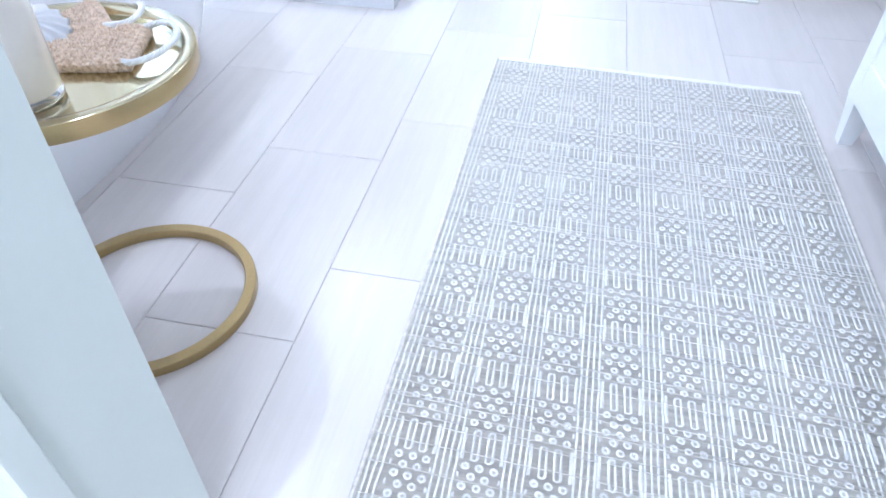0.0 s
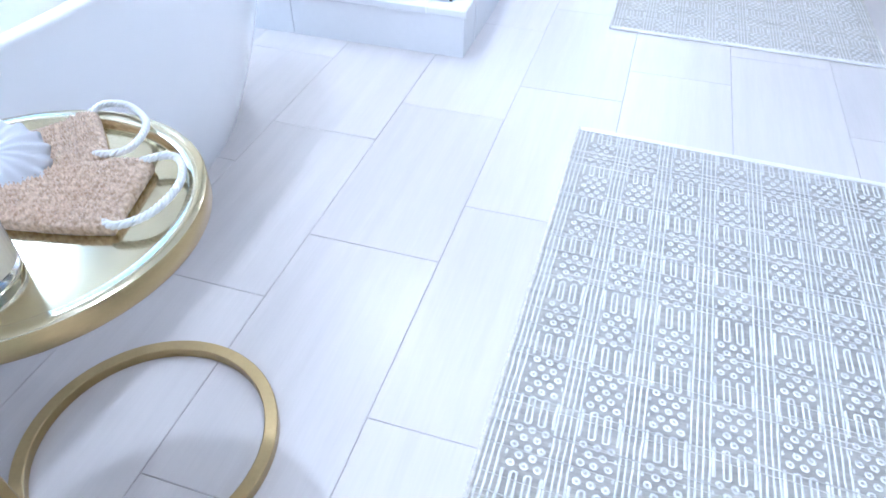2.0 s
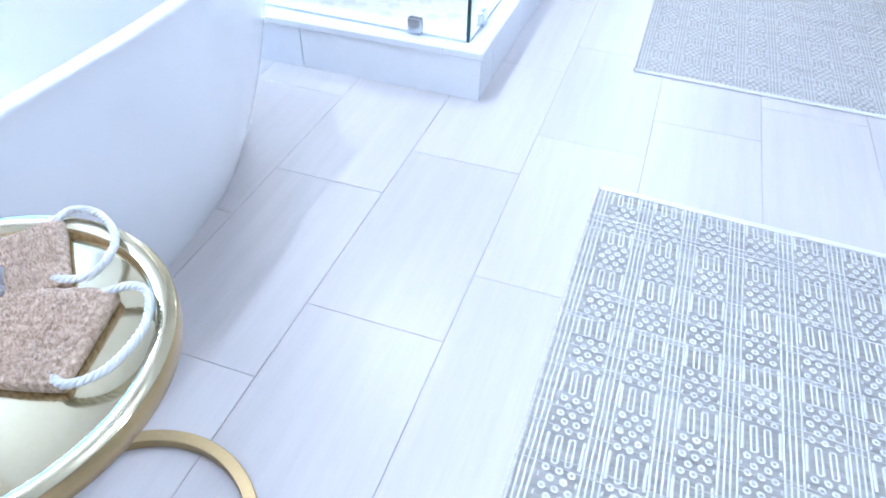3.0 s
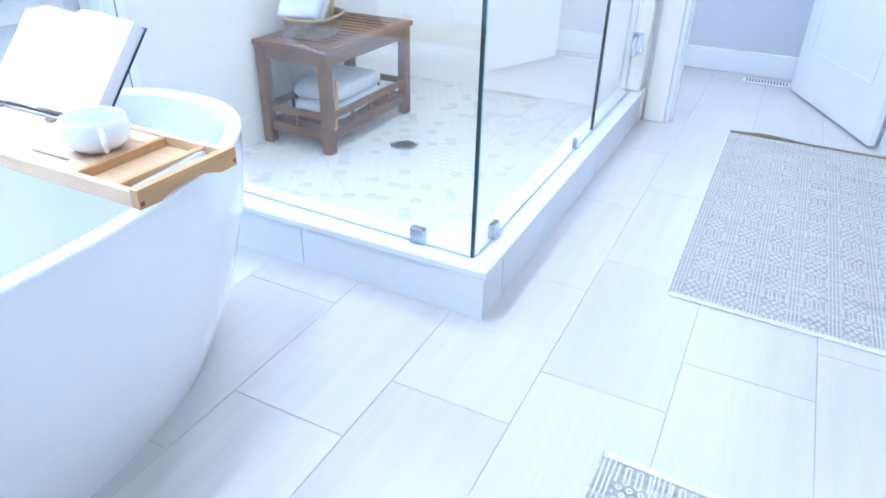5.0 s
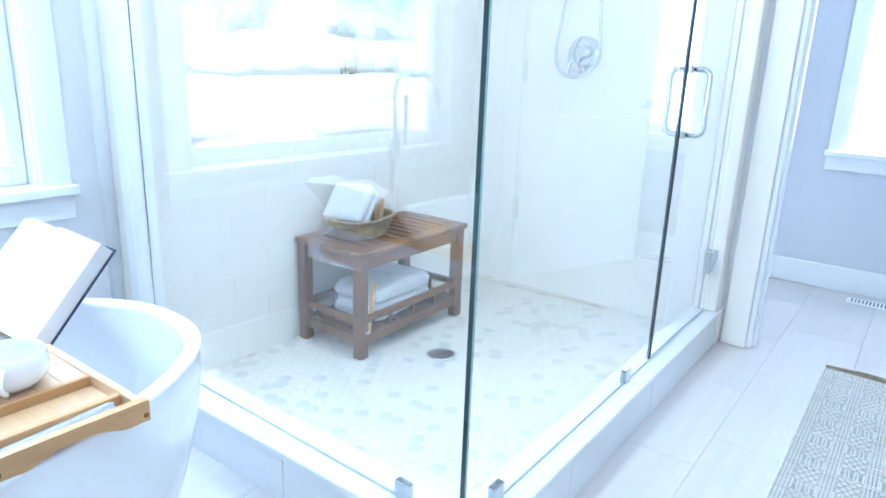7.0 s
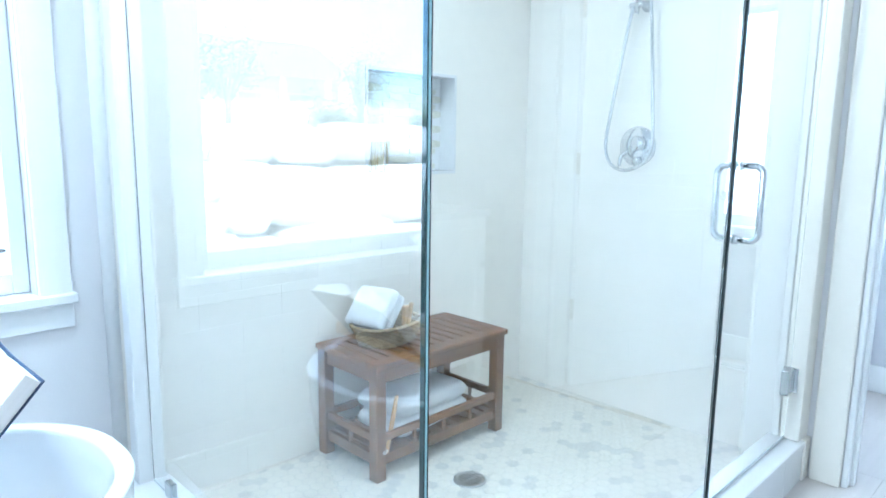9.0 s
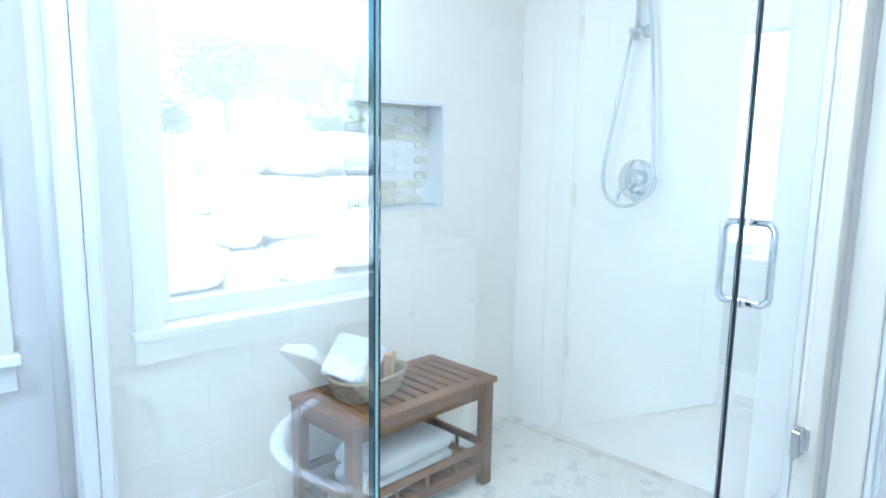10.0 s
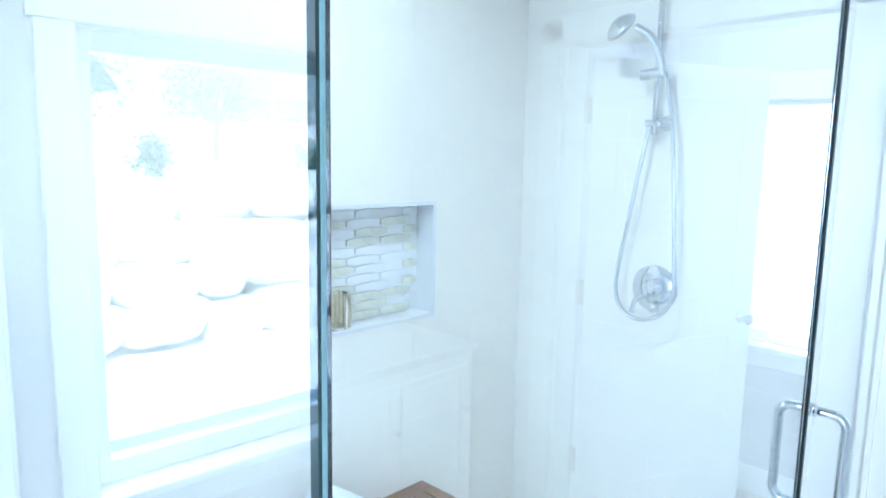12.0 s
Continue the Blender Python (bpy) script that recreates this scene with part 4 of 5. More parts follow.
def shell():
    bm = bmesh.new()
    n, m = 120, 10
    rows = []
    for j in range(m + 1):
        v = j / m
        row = []
        for i in range(n + 1):
            a = -1.95 + 3.9 * i / n
            rib = math.cos(i / n * 10 * 2 * math.pi)
            r = 0.006 + 0.056 * v * (1 + 0.03 * v * rib)
            z = 0.020 * (1 - (v - 0.25) ** 2 * 1.4) + 0.0020 * v * rib - 0.008
            row.append(bm.verts.new((r * math.cos(a), r * math.sin(a), z)))
        rows.append(row)
    loft(bm, rows, False)
    bmesh.ops.solidify(bm, geom=bm.faces[:], thickness=0.004)
    return bm


def mitt(w, d, seed):
    """A flat knitted bath mitt with a raised cuff and lumpy stitches."""
    bm = bmesh.new()
    rnd = random.Random(seed)
    n, m = 160, 96
    top, low = [], []
    for i in range(n + 1):
        u = i / n
        rt, rl = [], []
        for j in range(m + 1):
            v = j / m
            x, y = (u - 0.5) * w, (v - 0.5) * d * (1 - 0.05 * math.sin(6 * u))
            e = min(1, 7 * min(u, 1 - u, v, 1 - v)) ** 0.5
            st = 0.0034 * math.sin(i * 1.571 + (j // 4 % 2) * 1.571) * abs(math.sin(j * 0.785)) + 0.0008 * math.sin(j * 1.571) + rnd.uniform(-0.0009, 0.0009)
            fold = 0.004 * math.sin(5 * u + 3 * v) + (0.006 if u > 0.76 else 0) - 0.004 * math.exp(-((u - 0.80) / 0.012) ** 2) + 0.003 * math.exp(-((u - 0.74) / 0.01) ** 2)
            rt.append(bm.verts.new((x + rnd.uniform(-1, 1) * 0.0007, y + rnd.uniform(-1, 1) * 0.0007, 0.010 + e * (0.008 + fold + st))))
            rl.append(bm.verts.new((x, y, 0.0)) if 0 < i < n and 0 < j < m else bm.verts.new((x, y, 0.004)))
        top.append(rt)
        low.append(rl)
    loft(bm, top, False)
    loft(bm, [r[::-1] for r in low], False)
    for i in range(n):
        for j in (0, m):
            bm.faces.new((top[i][j], top[i + 1][j], low[i + 1][j], low[i][j]))
    for j in range(m):
        for i in (0, n):
            bm.faces.new((top[i][j], top[i][j + 1], low[i][j + 1], low[i][j]))
    bmesh.ops.recalc_face_normals(bm, faces=bm.faces[:])
    return bm


def rope(points, r):
    """Three strands laid round a smooth line."""
    p = [Vector(q) for q in points]
    line = []
    for i in range(len(p) - 1):
        a, b, c, d = (p[min(max(i + o, 0), len(p) - 1)] for o in (-1, 0, 1, 2))
        for s in range(16):
            u = s / 16
            line.append(0.5 * (2 * b + (c - a) * u + (2 * a - 5 * b + 4 * c - d) * u * u + (3 * b - a - 3 * c + d) * u ** 3))
    bm = bmesh.new()
    for strand in range(3):
        pts, walked, up = [], 0.0, Vector((0.1, 0.2, 0.97))
        for i in range(len(line) - 1):
            t = (line[i + 1] - line[i])
            walked += t.length
            t.normalize()
            s = t.cross(up).normalized()
            up = s.cross(t)
            a = walked / 0.021 * 2 * math.pi + strand * 2.0944
            pts.append(tuple(line[i] + (s * math.cos(a) + up * math.sin(a)) * r * 0.5))
        tube(pts, r * 0.55, 7, bm, steps=2)
    return bm


def bath_mitt(at, rz, w, d, seed, loop):
    g = thing("bath_mitt", "tan knitted sisal bath mitt with white rope loop on the tray", "bath mitt", "bath mitts", at=at, rz=rz)
    part("mitt_body", mitt(w, d, seed), M_SISAL, g, "", True)
    part("rope_loop", rope(loop, 0.0047), M_ROPE, g, "white twisted cotton rope", True)
    return g


# front mitt and the one half under it
bath_mitt((-0.279, -0.552, TT), 15, 0.185, 0.116, 1,
          [(0.074, -0.046, 0.012), (0.097, -0.058, 0.014), (0.128, -0.040, 0.018), (0.142, 0.007, 0.020), (0.131, 0.049, 0.021), (0.108, 0.063, 0.020), (0.076, 0.052, 0.016)])
bath_mitt((-0.350, -0.486, TT), 44, 0.14, 0.104, 2,
          [(0.055, -0.044, 0.014), (0.086, -0.060, 0.018), (0.110, -0.044, 0.022), (0.121, -0.006, 0.022), (0.106, 0.042, 0.022), (0.078, 0.062, 0.020), (0.054, 0.046, 0.016)])
sh = tagged(part("scallop_shell", shell(), M_SHELL, None, "", True), "white ribbed scallop shell lying on the bath mitts", "shell")
sh.matrix_world = pose(-0.362, -0.545, TT + 0.031, 12, 16, 10)


# ---- rugs ----
def rug(label, w, d):
    """A flat-woven rug: grey weft ground, cream yarn raised in stripes, rings and loops."""
    r = thing("woven_rug", label, "rug", "bathroom rugs")
    bm = bmesh.new()
    nx, ny = 24, 40
    grid = []
    for j in range(ny + 1):
        grid.append([bm.verts.new((w * i / nx, d * j / ny, 0.0055)) for i in range(nx + 1)])
    loft(bm, grid, False)
    bmesh.ops.solidify(bm, geom=bm.faces[:], thickness=0.005)
    bmesh.ops.recalc_face_normals(bm, faces=bm.faces[:])
    part("ground_weave", bm, M_RUG, r, "grey cotton weft")
    verts, faces = [], []
    rnd = random.Random(11)

    def bump(ring_in, ring_out, z):
        """A raised closed band between two outlines."""
        n, o = len(ring_in), len(verts)
        for (x, y) in ring_out:
            verts.append((x, y, 0.0052))
        for (a, b), (c, e) in zip(ring_in, ring_out):
            verts.append(((a + c) / 2, (b + e) / 2, z))
        for (x, y) in ring_in:
            verts.append((x, y, 0.0052))
        for i in range(n):
            j = (i + 1) % n
            faces.append((o + i, o + j, o + n + j, o + n + i))
            faces.append((o + n + i, o + n + j, o + 2 * n + j, o + 2 * n + i))

    def strip(x, y0, y1, hw, z):
        """A raised stripe, slightly unsteady."""
        o, n = len(verts), max(2, int((y1 - y0) / 0.02))
        for k in range(n + 1):
            y = y0 + (y1 - y0) * k / n
            dx = rnd.uniform(-0.0008, 0.0008)
            verts.extend([(x - hw + dx, y, 0.0052), (x + dx, y, z), (x + hw + dx, y, 0.0052)])
        for k in range(n):
            a = o + 3 * k
            faces.append((a, a + 1, a + 4, a + 3))
            faces.append((a + 1, a + 2, a + 5, a + 4))

    cols = 8
    pitch = (w - 0.040) / cols
    ring = [(math.cos(2 * math.pi * k / 8), math.sin(2 * math.pi * k / 8)) for k in range(8)]
    for c in range(cols + 1):
        x0 = 0.020 + c * pitch
        for k in ((-1.5, -0.5, 0.5, 1.5) if 0 < c < cols else (-1.0, 0.0, 1.0)):
            strip(x0 + k * 0.0104, 0.012, d - 0.012, 0.0024, 0.0068)
    per = 0.1495
    for c in range(cols):
        xm = 0.020 + (c + 0.5) * pitch
        y = 0.030 if c % 2 else 0.026
        for x in [xm + q * 0.0118 for q in (-2.6, -1.3, 0, 1.3, 2.6)]:
            strip(x, 0.012, 0.024, 0.0027, 0.0080)
        while y < d - 0.03:
            # a lattice of small rings
            for rr in range(5):
                k = 3 if rr % 2 == 0 else 2
                cy = y + 0.008 + rr * 0.0172
                if cy > d - 0.022:
                    continue
                for q in range(k):
                    cx = xm + (q - (k - 1) / 2) * 0.0225
                    jx, jy = rnd.uniform(-0.0007, 0.0007), rnd.uniform(-0.0007, 0.0007)
                    bump([(cx + jx + a * 0.0024, cy + jy + b * 0.0024) for a, b in ring], [(cx + jx + a * 0.0076, cy + jy + b * 0.0078) for a, b in ring], 0.0076)
                if k == 2:
                    for s in (-1, 1):
                        strip(xm + s * 0.0325, cy - 0.004, cy + 0.004, 0.0024, 0.0070)
            # upright loops between two short stripes
            ya, yb = y + 0.086, min(y + 0.146, d - 0.016)
            if yb - ya > 0.024:
                for q in (-1, 1):
                    cx = xm + q * 0.0118
                    inn = [(cx + a * 0.0028, (yb - 0.007 if b > 0 else ya + 0.007) + b * 0.003) for a, b in ring]
                    out = [(cx + a * 0.0086, (yb - 0.007 if b > 0 else ya + 0.007) + b * 0.007) for a, b in ring]
                    bump(inn, out, 0.0074)
                    strip(xm + q * 0.0318, ya + 0.002, yb - 0.002, 0.0032, 0.0074)
            y += per
    # whipped cream stitches over both long edges
    for x in (0.0, w):
        for k in range(int(d / 0.0098)):
            y, o = 0.004 + k * 0.0098, len(verts)
            for dx in (-0.0055, 0.0, 0.0055):
                z = 0.0093 if dx == 0 else 0.0035
                verts.extend([(x + dx, y - 0.002 + dx * 0.5, z - 0.002), (x + dx, y + dx * 0.5, z), (x + dx, y + 0.002 + dx * 0.5, z - 0.002)])
            for r0 in (o, o + 3):
                faces.extend([(r0, r0 + 1, r0 + 4, r0 + 3), (r0 + 1, r0 + 2, r0 + 5, r0 + 4)])
    me = bpy.data.meshes.new("yarn_pattern")
    me.from_pydata(verts, [], faces)
    me.materials.append(M_YARN)
    me.polygons.foreach_set("use_smooth", [True] * len(me.polygons))
    pat = new("yarn_pattern", me)
    pat.parent = r
    tagged(pat, "cream yarn pattern of rings, loops and stripes", kind="stuff")
    # grey weft threads lying over the yarn
    verts, faces = [], []
    for k in range(56):
        y, n, o = rnd.uniform(0.015, d - 0.015), 36, len(verts)
        a, b = sorted((rnd.uniform(-0.2, 1.2), rnd.uniform(-0.2, 1.2)))
        a, b = (0.004, w - 0.004) if b - a < 0.35 else (max(0.004, a * w), min(w - 0.004, b * w))
        hw = rnd.uniform(0.0004, 0.0008)
        for i in range(n + 1):
            x = a + (b - a) * i / n
            yy = y + 0.0008 * math.sin(40 * x + k)
            verts.extend([(x, yy - hw, 0.0062), (x, yy, 0.0076), (x, yy + hw, 0.0062)])
        for i in range(n):
            q = o + 3 * i
            faces.extend([(q, q + 3, q + 4, q + 1), (q + 1, q + 4, q + 5, q + 2)])
    me = bpy.data.meshes.new("weft_threads")
    me.from_pydata(verts, [], faces)
    me.materials.append(M_RUG)
    wt = new("weft_threads", me)
    wt.parent = r
    tagged(wt, "thin grey weft threads", kind="stuff")
    part("hem", box(0, w, d - 0.012, d + 0.004, 0.001, 0.0075, 0.002), M_YARN, r, "pale folded hem")
    part("hem", box(0, w, -0.004, 0.012, 0.001, 0.0075, 0.002), M_YARN, r, "pale folded hem")
    for x in (0.0, w):
        pts = [(x, d * i / 120, 0.0045) for i in range(121)]
        part("selvedge", tube(pts, 0.0042, 6, steps=2, twist=1), M_RUG, r, "corded grey edge", True)
    for o in r.children:
        for v in o.data.vertices:
            v.co.y -= 0.035 * v.co.x        # the weave is pulled slightly askew
    return r


r1 = rug("flat-woven grey and cream rug lying on the tile floor", 0.90, 1.525)
r1.matrix_world = pose(0.197, -0.898, 0.0, 0, 0, -0.4)
r2 = copy_thing(r1, pose(0.211, 1.314, 0.0, 0, 0, 0))
r2.scale = (0.975, 1.03, 1)
bm = bmesh.new()
rows = []
for i in range(31):
    u = i / 30
    lift = 0.012 + 0.010 * math.exp(-((u - 0.18) / 0.12) ** 2)
    rows.append([bm.verts.new((0.9 * u, 1.515 - 0.0315 * u + y, z)) for y, z in ((-0.004, 0.0075), (0.004, lift * 0.7), (0.013, lift), (0.016, lift - 0.004), (0.012, 0.002))])
loft(bm, rows, False)
bmesh.ops.solidify(bm, geom=bm.faces[:], thickness=0.002)
part("curled_end", bm, M_HEM, r2, "curled tan end of the rug")


# ---- vanities ----
def vanity(y_far, y_near, label):
    v = thing("vanity", label, "vanity", "bathroom vanities")
    x0, x1 = 1.14, EX - 0.02
    part("cabinet_body", box(x0, x1, y_near, y_far, 0.125, 0.85, 0.004), M_TRIM, v)
    nd = 3
    wdt = (y_far - y_near - 0.06) / nd
    for i in range(nd):
        a = y_near + 0.03 + i * wdt + 0.004
        b = a + wdt - 0.008
        dd = part("cabinet_door", box(x0 - 0.004, x0, a, b, 0.19, 0.80, 0.0015), M_TRIM, v)
        bm = bmesh.new()
        for q in ((a, a + 0.05, 0.19, 0.80), (b - 0.05, b, 0.19, 0.80), (a + 0.05, b - 0.05, 0.19, 0.24), (a + 0.05, b - 0.05, 0.75, 0.80)):
            box(x0 - 0.012, x0 - 0.004, *q, 0.0015, bm)
        part("door_frame", bm, M_TRIM, dd)
        part("knob", lathe([(0, 0), (0.006, 0), (0.006, 0.012), (0.013, 0.02), (0.010, 0.027), (0, 0.028)], 20, m=pose(x0 - 0.012, b - 0.026, 0.62, 0, -90)), M_CHROME, dd, "small chrome knob", True)
    for y in (y_far - 0.06, y_near + 0.0):
        for x in (x0 + 0.004, x1 - 0.066):
            bm = bmesh.new()
            lo = [bm.verts.new(p) for p in ((x + 0.010, y + 0.012, 0), (x + 0.045, y + 0.012, 0), (x + 0.045, y + 0.045, 0), (x + 0.010, y + 0.045, 0))]
            hi = [bm.verts.new(p) for p in ((x, y, 0.125), (x + 0.062, y, 0.125), (x + 0.062, y + 0.058, 0.125), (x, y + 0.058, 0.125))]
            loft(bm, [lo, hi])
            bm.faces.new(lo)
            bmesh.ops.recalc_face_normals(bm, faces=bm.faces[:])
            part("leg", bm, M_TRIM, v, "tapered white leg")
    part("countertop", box(x0 - 0.02, EX - 0.001, y_near - 0.012, y_far + 0.012, 0.85, 0.882, 0.004), M_CURB, v, "white quartz top")
    return v


vanity(0.372, -0.85, "white painted vanity on tapered legs")
vanity(2.72, 1.535, "white painted vanity on tapered legs beyond the rug")

# floor register
reg = thing("floor_register", "white slotted floor heating register", "floor vent", at=(0.170, 3.865, 0))
part("frame", box(0, 0.27, 0, 0.10, 0.0, 0.005, 0.002), M_TRIM, reg)
# slots are dark strips on the plate, painted with the shade of openings
for i in range(14):
    for j in (0, 1):
        part("slot", box(0.02 + i * 0.0168, 0.027 + i * 0.0168, 0.018 + j * 0.036, 0.046 + j * 0.036, 0.0048, 0.0056), M_DARK, reg)

# recessed ceiling lights, none seen: places assumed, powers set to brighten each area
for i, (x, y) in enumerate(((-0.9, 0.1), (0.45, 0.1), (0.45, 1.9), (-0.86, 1.80), (0.45, -2.0), (0.4, 3.6))):
    c = thing("recessed_light", "round white recessed ceiling downlight, unseen and assumed", "ceiling light", "ceiling downlights", at=(x, y, H))
    part("trim_ring", lathe([(0.05, -0.001), (0.078, -0.001), (0.075, -0.007), (0.052, -0.009), (0.05, -0.001)], 36), M_TRIM, c, "", True)
    part("lens", lathe([(0, -0.003), (0.05, -0.003)], 32), M_CAN, c)
    power, warm = ((3.2, (1.0, 0.97, 0.93)), (CANS, (1.0, 0.945, 0.875)), (CANS, (1.0, 0.945, 0.875)), (2.4, (1.0, 0.91, 0.77)), (CANS, (1.0, 0.945, 0.875)), (CANS, (1.0, 0.945, 0.875)))[i]
    d = lamp("downlight", "AREA", power, pose(x, y, H - 0.012), (0.09, 0.09), warm)
    d.data.shape = "DISK"

# ---- outdoors ----
struct("ground", box(-60, 60, -60, 60, -0.45, -0.30), M_SOIL, "pale bare garden ground", "ground")
rng = random.Random(21)


def boulder(seed):
    bm = bmesh.new()
    bmesh.ops.create_icosphere(bm, subdivisions=3, radius=1)
    off = Vector((seed * 7.3, seed * 1.7, seed * 3.1))
    for v in bm.verts:
        p = v.co.normalized()
        q = Vector([math.copysign(abs(c) ** 0.62, c) for c in p])
        v.co = q * (1 + 0.26 * noise.noise(p * 1.1 + off) + 0.05 * noise.noise(p * 3.1 + off))
    return bm


rocks = []
for k in range(5):
    me = mesh("boulder", boulder(k + 1), M_ROCK)
    me.polygons.foreach_set("use_smooth", [True] * len(me.polygons))
    rocks.append(me)
heap = thing("boulder_wall", "garden retaining wall of large pale boulders", "retaining wall", at=(-6.6, 0, 0))
for row in range(4):
    y = -9.0 - 0.31 * row
    while y < 8.0:
        sx = rng.uniform(0.30, 0.50)
        ob = shared("boulder", rocks[rng.randrange(5)], heap, (-row * 0.15 + rng.uniform(-0.04, 0.04), y + sx, -0.08 + row * 0.395 + rng.uniform(-0.09, 0.09)), rng.uniform(-8, 8))
        ob.scale = (0.42, sx * 1.05, rng.uniform(0.225, 0.262))
        y += 2 * sx * 0.93
# added dark slab: puts the shade of the gaps into its colour
part("backfill", box(-1.0, -0.28, -12, 12, -0.3, 1.16), M_GAPSHADE, heap, "dark slab that paints the shade between the boulders")
struct("garden_bank", box(-40, -7.6, -30, 30, -0.3, 1.25), M_SOIL, "raised garden bank behind the boulders", "ground")


def shrub(at, size, seed, name="garden_shrub", label="airy green garden shrub", trunk=0.0):
    rnd = random.Random(seed)
    g = thing(name, label, "tree" if trunk else "shrub", "garden plants", at=at)
    bm = bmesh.new()
    tips = []
    for k in range(9):
        a, e = rnd.uniform(0, 6.28), rnd.uniform(0.3, 1.3)
        tip = Vector((math.cos(a) * math.cos(e), math.sin(a) * math.cos(e), math.sin(e) * 1.3)) * size * rnd.uniform(0.6, 1.0) + Vector((0, 0, trunk))
        tips.append(tip)
        tube([(0, 0, trunk * 0.6), tuple(tip * 0.5 + Vector((0, 0, trunk * 0.35))), tuple(tip)], 0.018 + 0.01 * trunk, 5, bm, steps=3)
    if trunk:
        tube([(0, 0, 0), (0.03, 0.02, trunk * 0.5), (0, 0, trunk)], 0.10, 8, bm, steps=3)
    part("trunk", bm, M_BARK, g)
    verts, faces = [], []
    for k in range(900):
        c = rnd.choice(tips) * rnd.uniform(0.55, 1.1) + Vector([rnd.gauss(0, 0.22 * size) for _ in range(3)])
        if c.z < 0.03:
            continue
        u = Vector([rnd.gauss(0, 1) for _ in range(3)]).normalized() * 0.075 * size ** 0.5
        w = u.orthogonal().normalized() * 0.032 * size ** 0.5
        o = len(verts)
        verts.extend([tuple(c - u), tuple(c + w), tuple(c + u), tuple(c - w)])
        faces.append((o, o + 1, o + 2, o + 3))
    me = bpy.data.meshes.new("crown")
    me.from_pydata(verts, [], faces)
    me.materials.append(M_LEAF)
    cr = new("crown", me)
    cr.parent = g
    return g


for k in range(7):
    shrub((rng.uniform(-11.5, -9.0), -8.5 + k * 2.1, 1.25), rng.uniform(0.35, 0.6), 40 + k)
for k in range(4):
    shrub((rng.uniform(-24, -19), -15 + k * 6.0, 1.25), rng.uniform(1.6, 2.2), 60 + k, "garden_tree", "leafy tree standing in the garden", 1.8)

house = thing("house", "neighbouring house with pitched dark roof and porch posts", "house", at=(-30, -11.5, 1.25))
part("wall", box(-3, 3, -4.5, 4.5, 0, 2.7), M_SIDING, house)
bm = bmesh.new()
a = [bm.verts.new(p) for p in ((3.9, -5, 2.6), (3.9, 5, 2.6), (0, 5, 4.6), (0, -5, 4.6), (-3.9, -5, 2.6), (-3.9, 5, 2.6))]
bm.faces.new((a[0], a[1], a[2], a[3]))
bm.faces.new((a[3], a[2], a[5], a[4]))
bmesh.ops.solidify(bm, geom=bm.faces[:], thickness=0.18)
part("roof", bm, M_ROOF, house)
for y in (-3.5, -1.2, 1.2, 3.5):
    part("porch_post", box(3.6, 3.78, y - 0.09, y + 0.09, 0, 2.6), M_TRIM, house)
for y in (-2.4, 0.0, 2.4):
    w = part("window", box(3.0, 3.05, y - 0.6, y + 0.6, 0.8, 2.0), M_TRIM, house)
    part("pane", box(3.05, 3.06, y - 0.52, y + 0.52, 0.88, 1.92), M_FARGLASS, w)

# ---- tiles, piece by piece ----
TW, TL, GAP = 0.305, 0.610, 0.0016
bm = box(GAP / 2, TW - GAP / 2, GAP / 2, TL - GAP / 2, -0.010, 0.0, 0.0008)
ft_mesh = mesh("tile", bm, M_FLOOR)
for c in range(-6, 6):
    off = 0.20333 * (c + 1)
    k0 = math.floor((-3.0 - off) / TL)
    for k in range(k0, k0 + 13):
        y = off + k * TL
        if y + TL < -3.0 or y > 4.15:
            continue
        shared("tile", ft_mesh, floor, (c * TW, y, 0.0))

sl = bpy.data.objects["wall_shower_left"]
sb = bpy.data.objects["wall_shower_back"]
WT, WH = 0.305, 0.1125


def wall_tile(w, h, axis):
    return box(0, 0.010, 0.0006, w - 0.0006, 0.0006, h - 0.0006, 0.0004) if axis == "x" else box(0.0006, w - 0.0006, -0.010, 0, 0.0006, h - 0.0006, 0.0004)


cache = {}


def piece(w, h, axis):
    key = (round(w, 3), round(h, 3), axis)
    if key not in cache:
        cache[key] = mesh("tile", wall_tile(w, h, axis), M_WTILE)
    return cache[key]


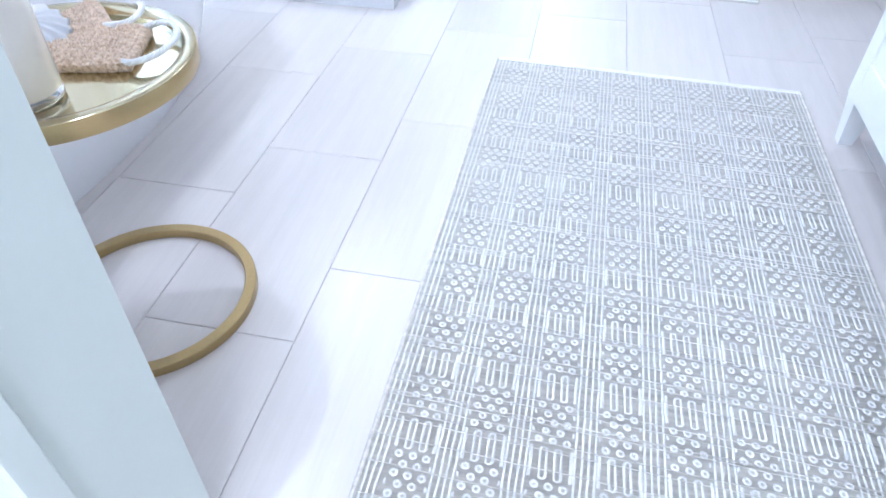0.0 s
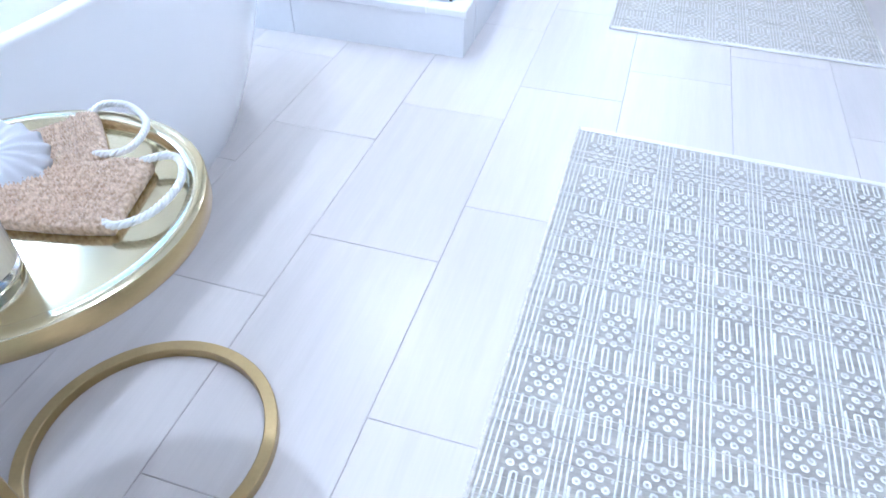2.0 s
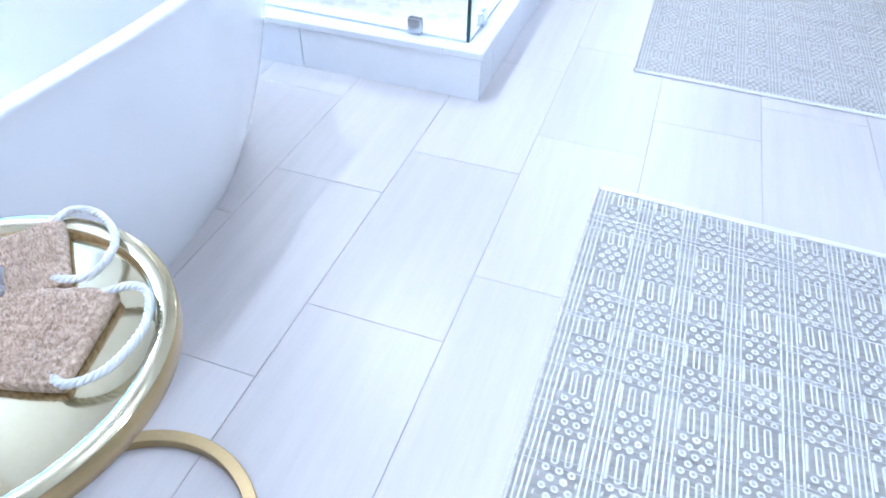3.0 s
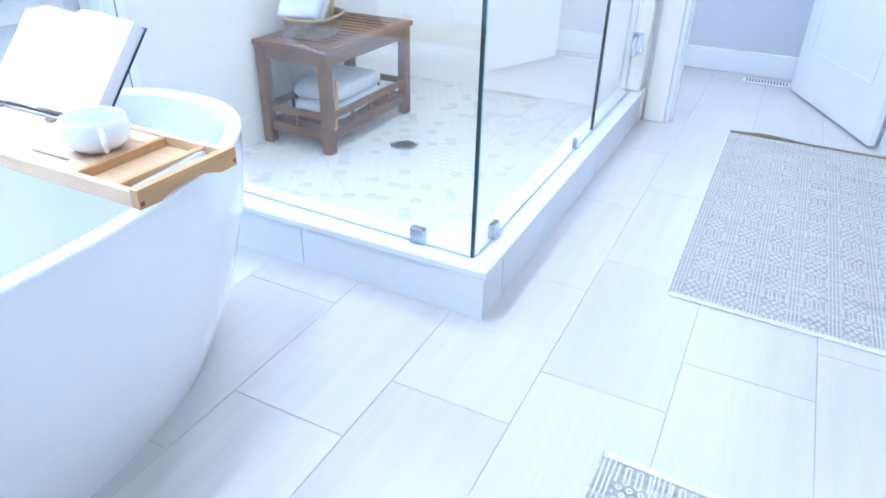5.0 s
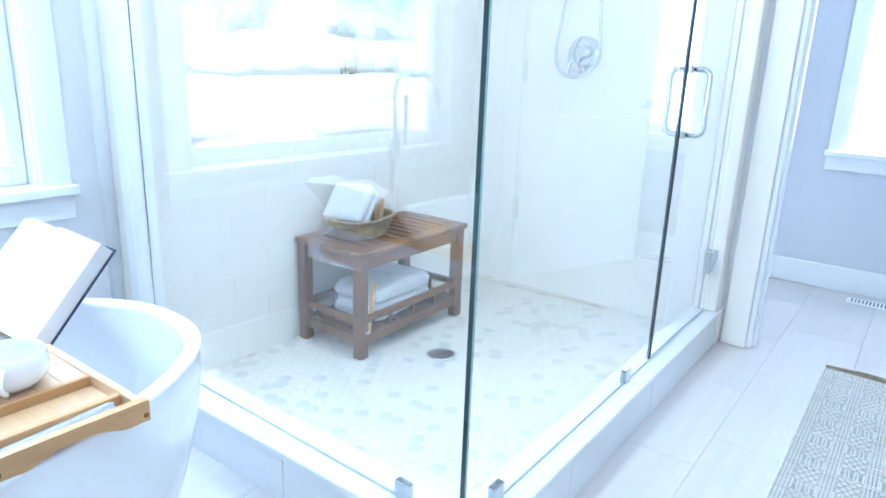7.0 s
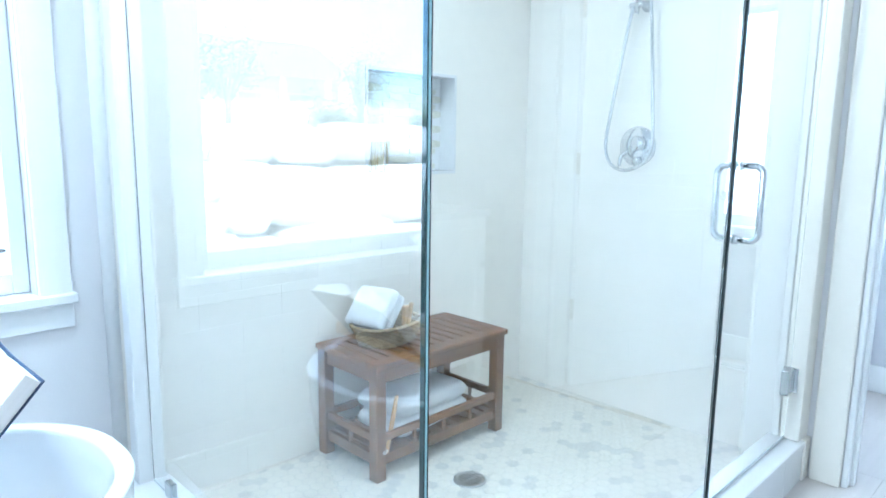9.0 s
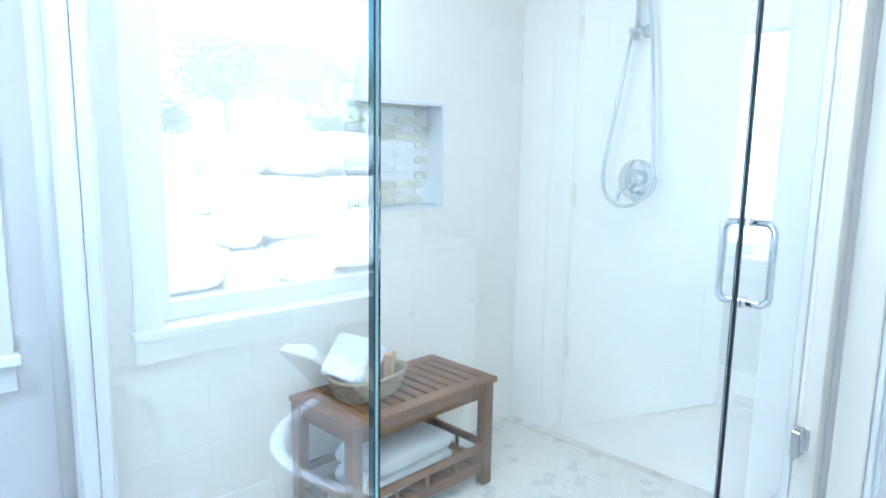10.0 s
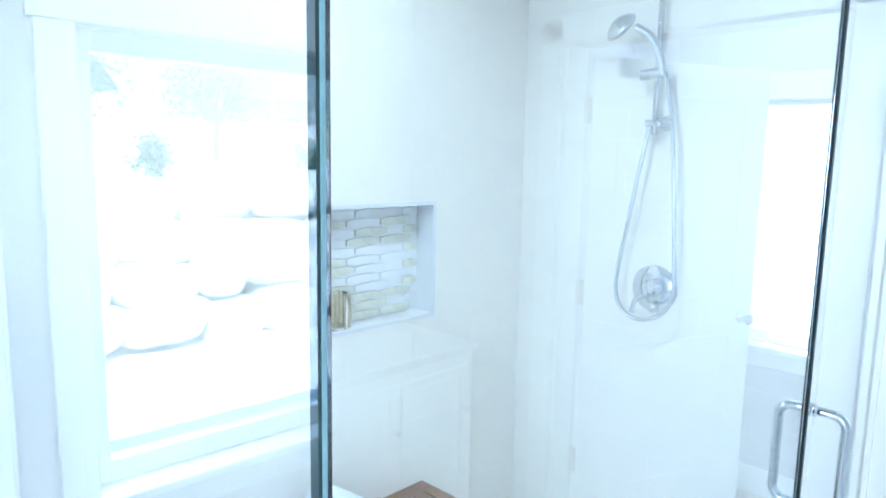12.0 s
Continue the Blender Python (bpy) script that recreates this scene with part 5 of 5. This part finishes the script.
def lay(axis, parent, u0, u1, z_top, at, hole=None):
    r, z = 0, PAN
    while z < z_top:
        h = min(WH, z_top - z)
        u = u0 - (WT / 2 if r % 2 else 0)
        while u < u1 - 0.004:
            a, b = max(u, u0), min(u + WT, u1)
            spans = [(a, b, z, z + h)]
            if hole:
                ha, hb, hc, hd = hole
                cut = []
                for s in spans:
                    if s[1] <= ha or s[0] >= hb or s[3] <= hc or s[2] >= hd:
                        cut.append(s)
                        continue
                    if s[0] < ha:
                        cut.append((s[0], ha, s[2], s[3]))
                    if s[1] > hb:
                        cut.append((hb, s[1], s[2], s[3]))
                    m0, m1 = max(s[0], ha), min(s[1], hb)
                    if s[2] < hc:
                        cut.append((m0, m1, s[2], hc))
                    if s[3] > hd:
                        cut.append((m0, m1, hd, s[3]))
                spans = cut
            for a, b, c, d in spans:
                if b - a > 0.006 and d - c > 0.006:
                    shared("tile", piece(b - a, d - c, axis), parent, (at, a, c) if axis == "x" else (a, at, c))
            u += WT
        z += h
        r += 1


lay("x", sl, 1.061, SHY - 0.010, H - 0.002, SHX - 0.010, NICHE)
lay("y", sb, SHX, -0.302, H - 0.002, SHY)

# marble hexagons of the shower floor
pan = bpy.data.objects["shower_pan"]
R = 0.0262


def hexagon(r, t, x=0, y=0, bm=None):
    bm = bm or bmesh.new()
    lo = [bm.verts.new((x + r * math.cos(math.pi / 6 + k * math.pi / 3), y + r * math.sin(math.pi / 6 + k * math.pi / 3), -0.003)) for k in range(6)]
    hi = [bm.verts.new((x + (r - 0.0012) * math.cos(math.pi / 6 + k * math.pi / 3), y + (r - 0.0012) * math.sin(math.pi / 6 + k * math.pi / 3), t)) for k in range(6)]
    loft(bm, [lo, hi])
    bm.faces.new(hi)
    return bm


hexes = [mesh("hexagon", hexagon(R, 0.0), m) for m in (M_HEX, M_HEXG)]
rest = [bmesh.new(), bmesh.new()]
dx, dy = math.sqrt(3) * (R + 0.0012), 1.5 * (R + 0.0012)
rng = random.Random(9)
count = 0
for j in range(60):
    for i in range(40):
        x, y = -0.35 - i * dx - (dx / 2 if j % 2 else 0), 1.09 + j * dy
        if x < SHX - 0.01 or y > SHY - 0.01:
            continue
        if math.hypot(x + 1.018, y - 1.913) < 0.072:
            continue
        g = 1 if rng.random() < 0.13 else 0
        if y < 2.0 and x > -1.25 and count < 300:
            shared("hexagon", hexes[g], pan, (x, y, PAN))
            count += 1
        else:
            hexagon(R, 0.0, x, y, rest[g])
for b, m in zip(rest, (M_HEX, M_HEXG)):
    o = part("hexagon_field", b, m, pan)
    o.location = (0, 0, PAN)
    tagged(o, kind="stuff")
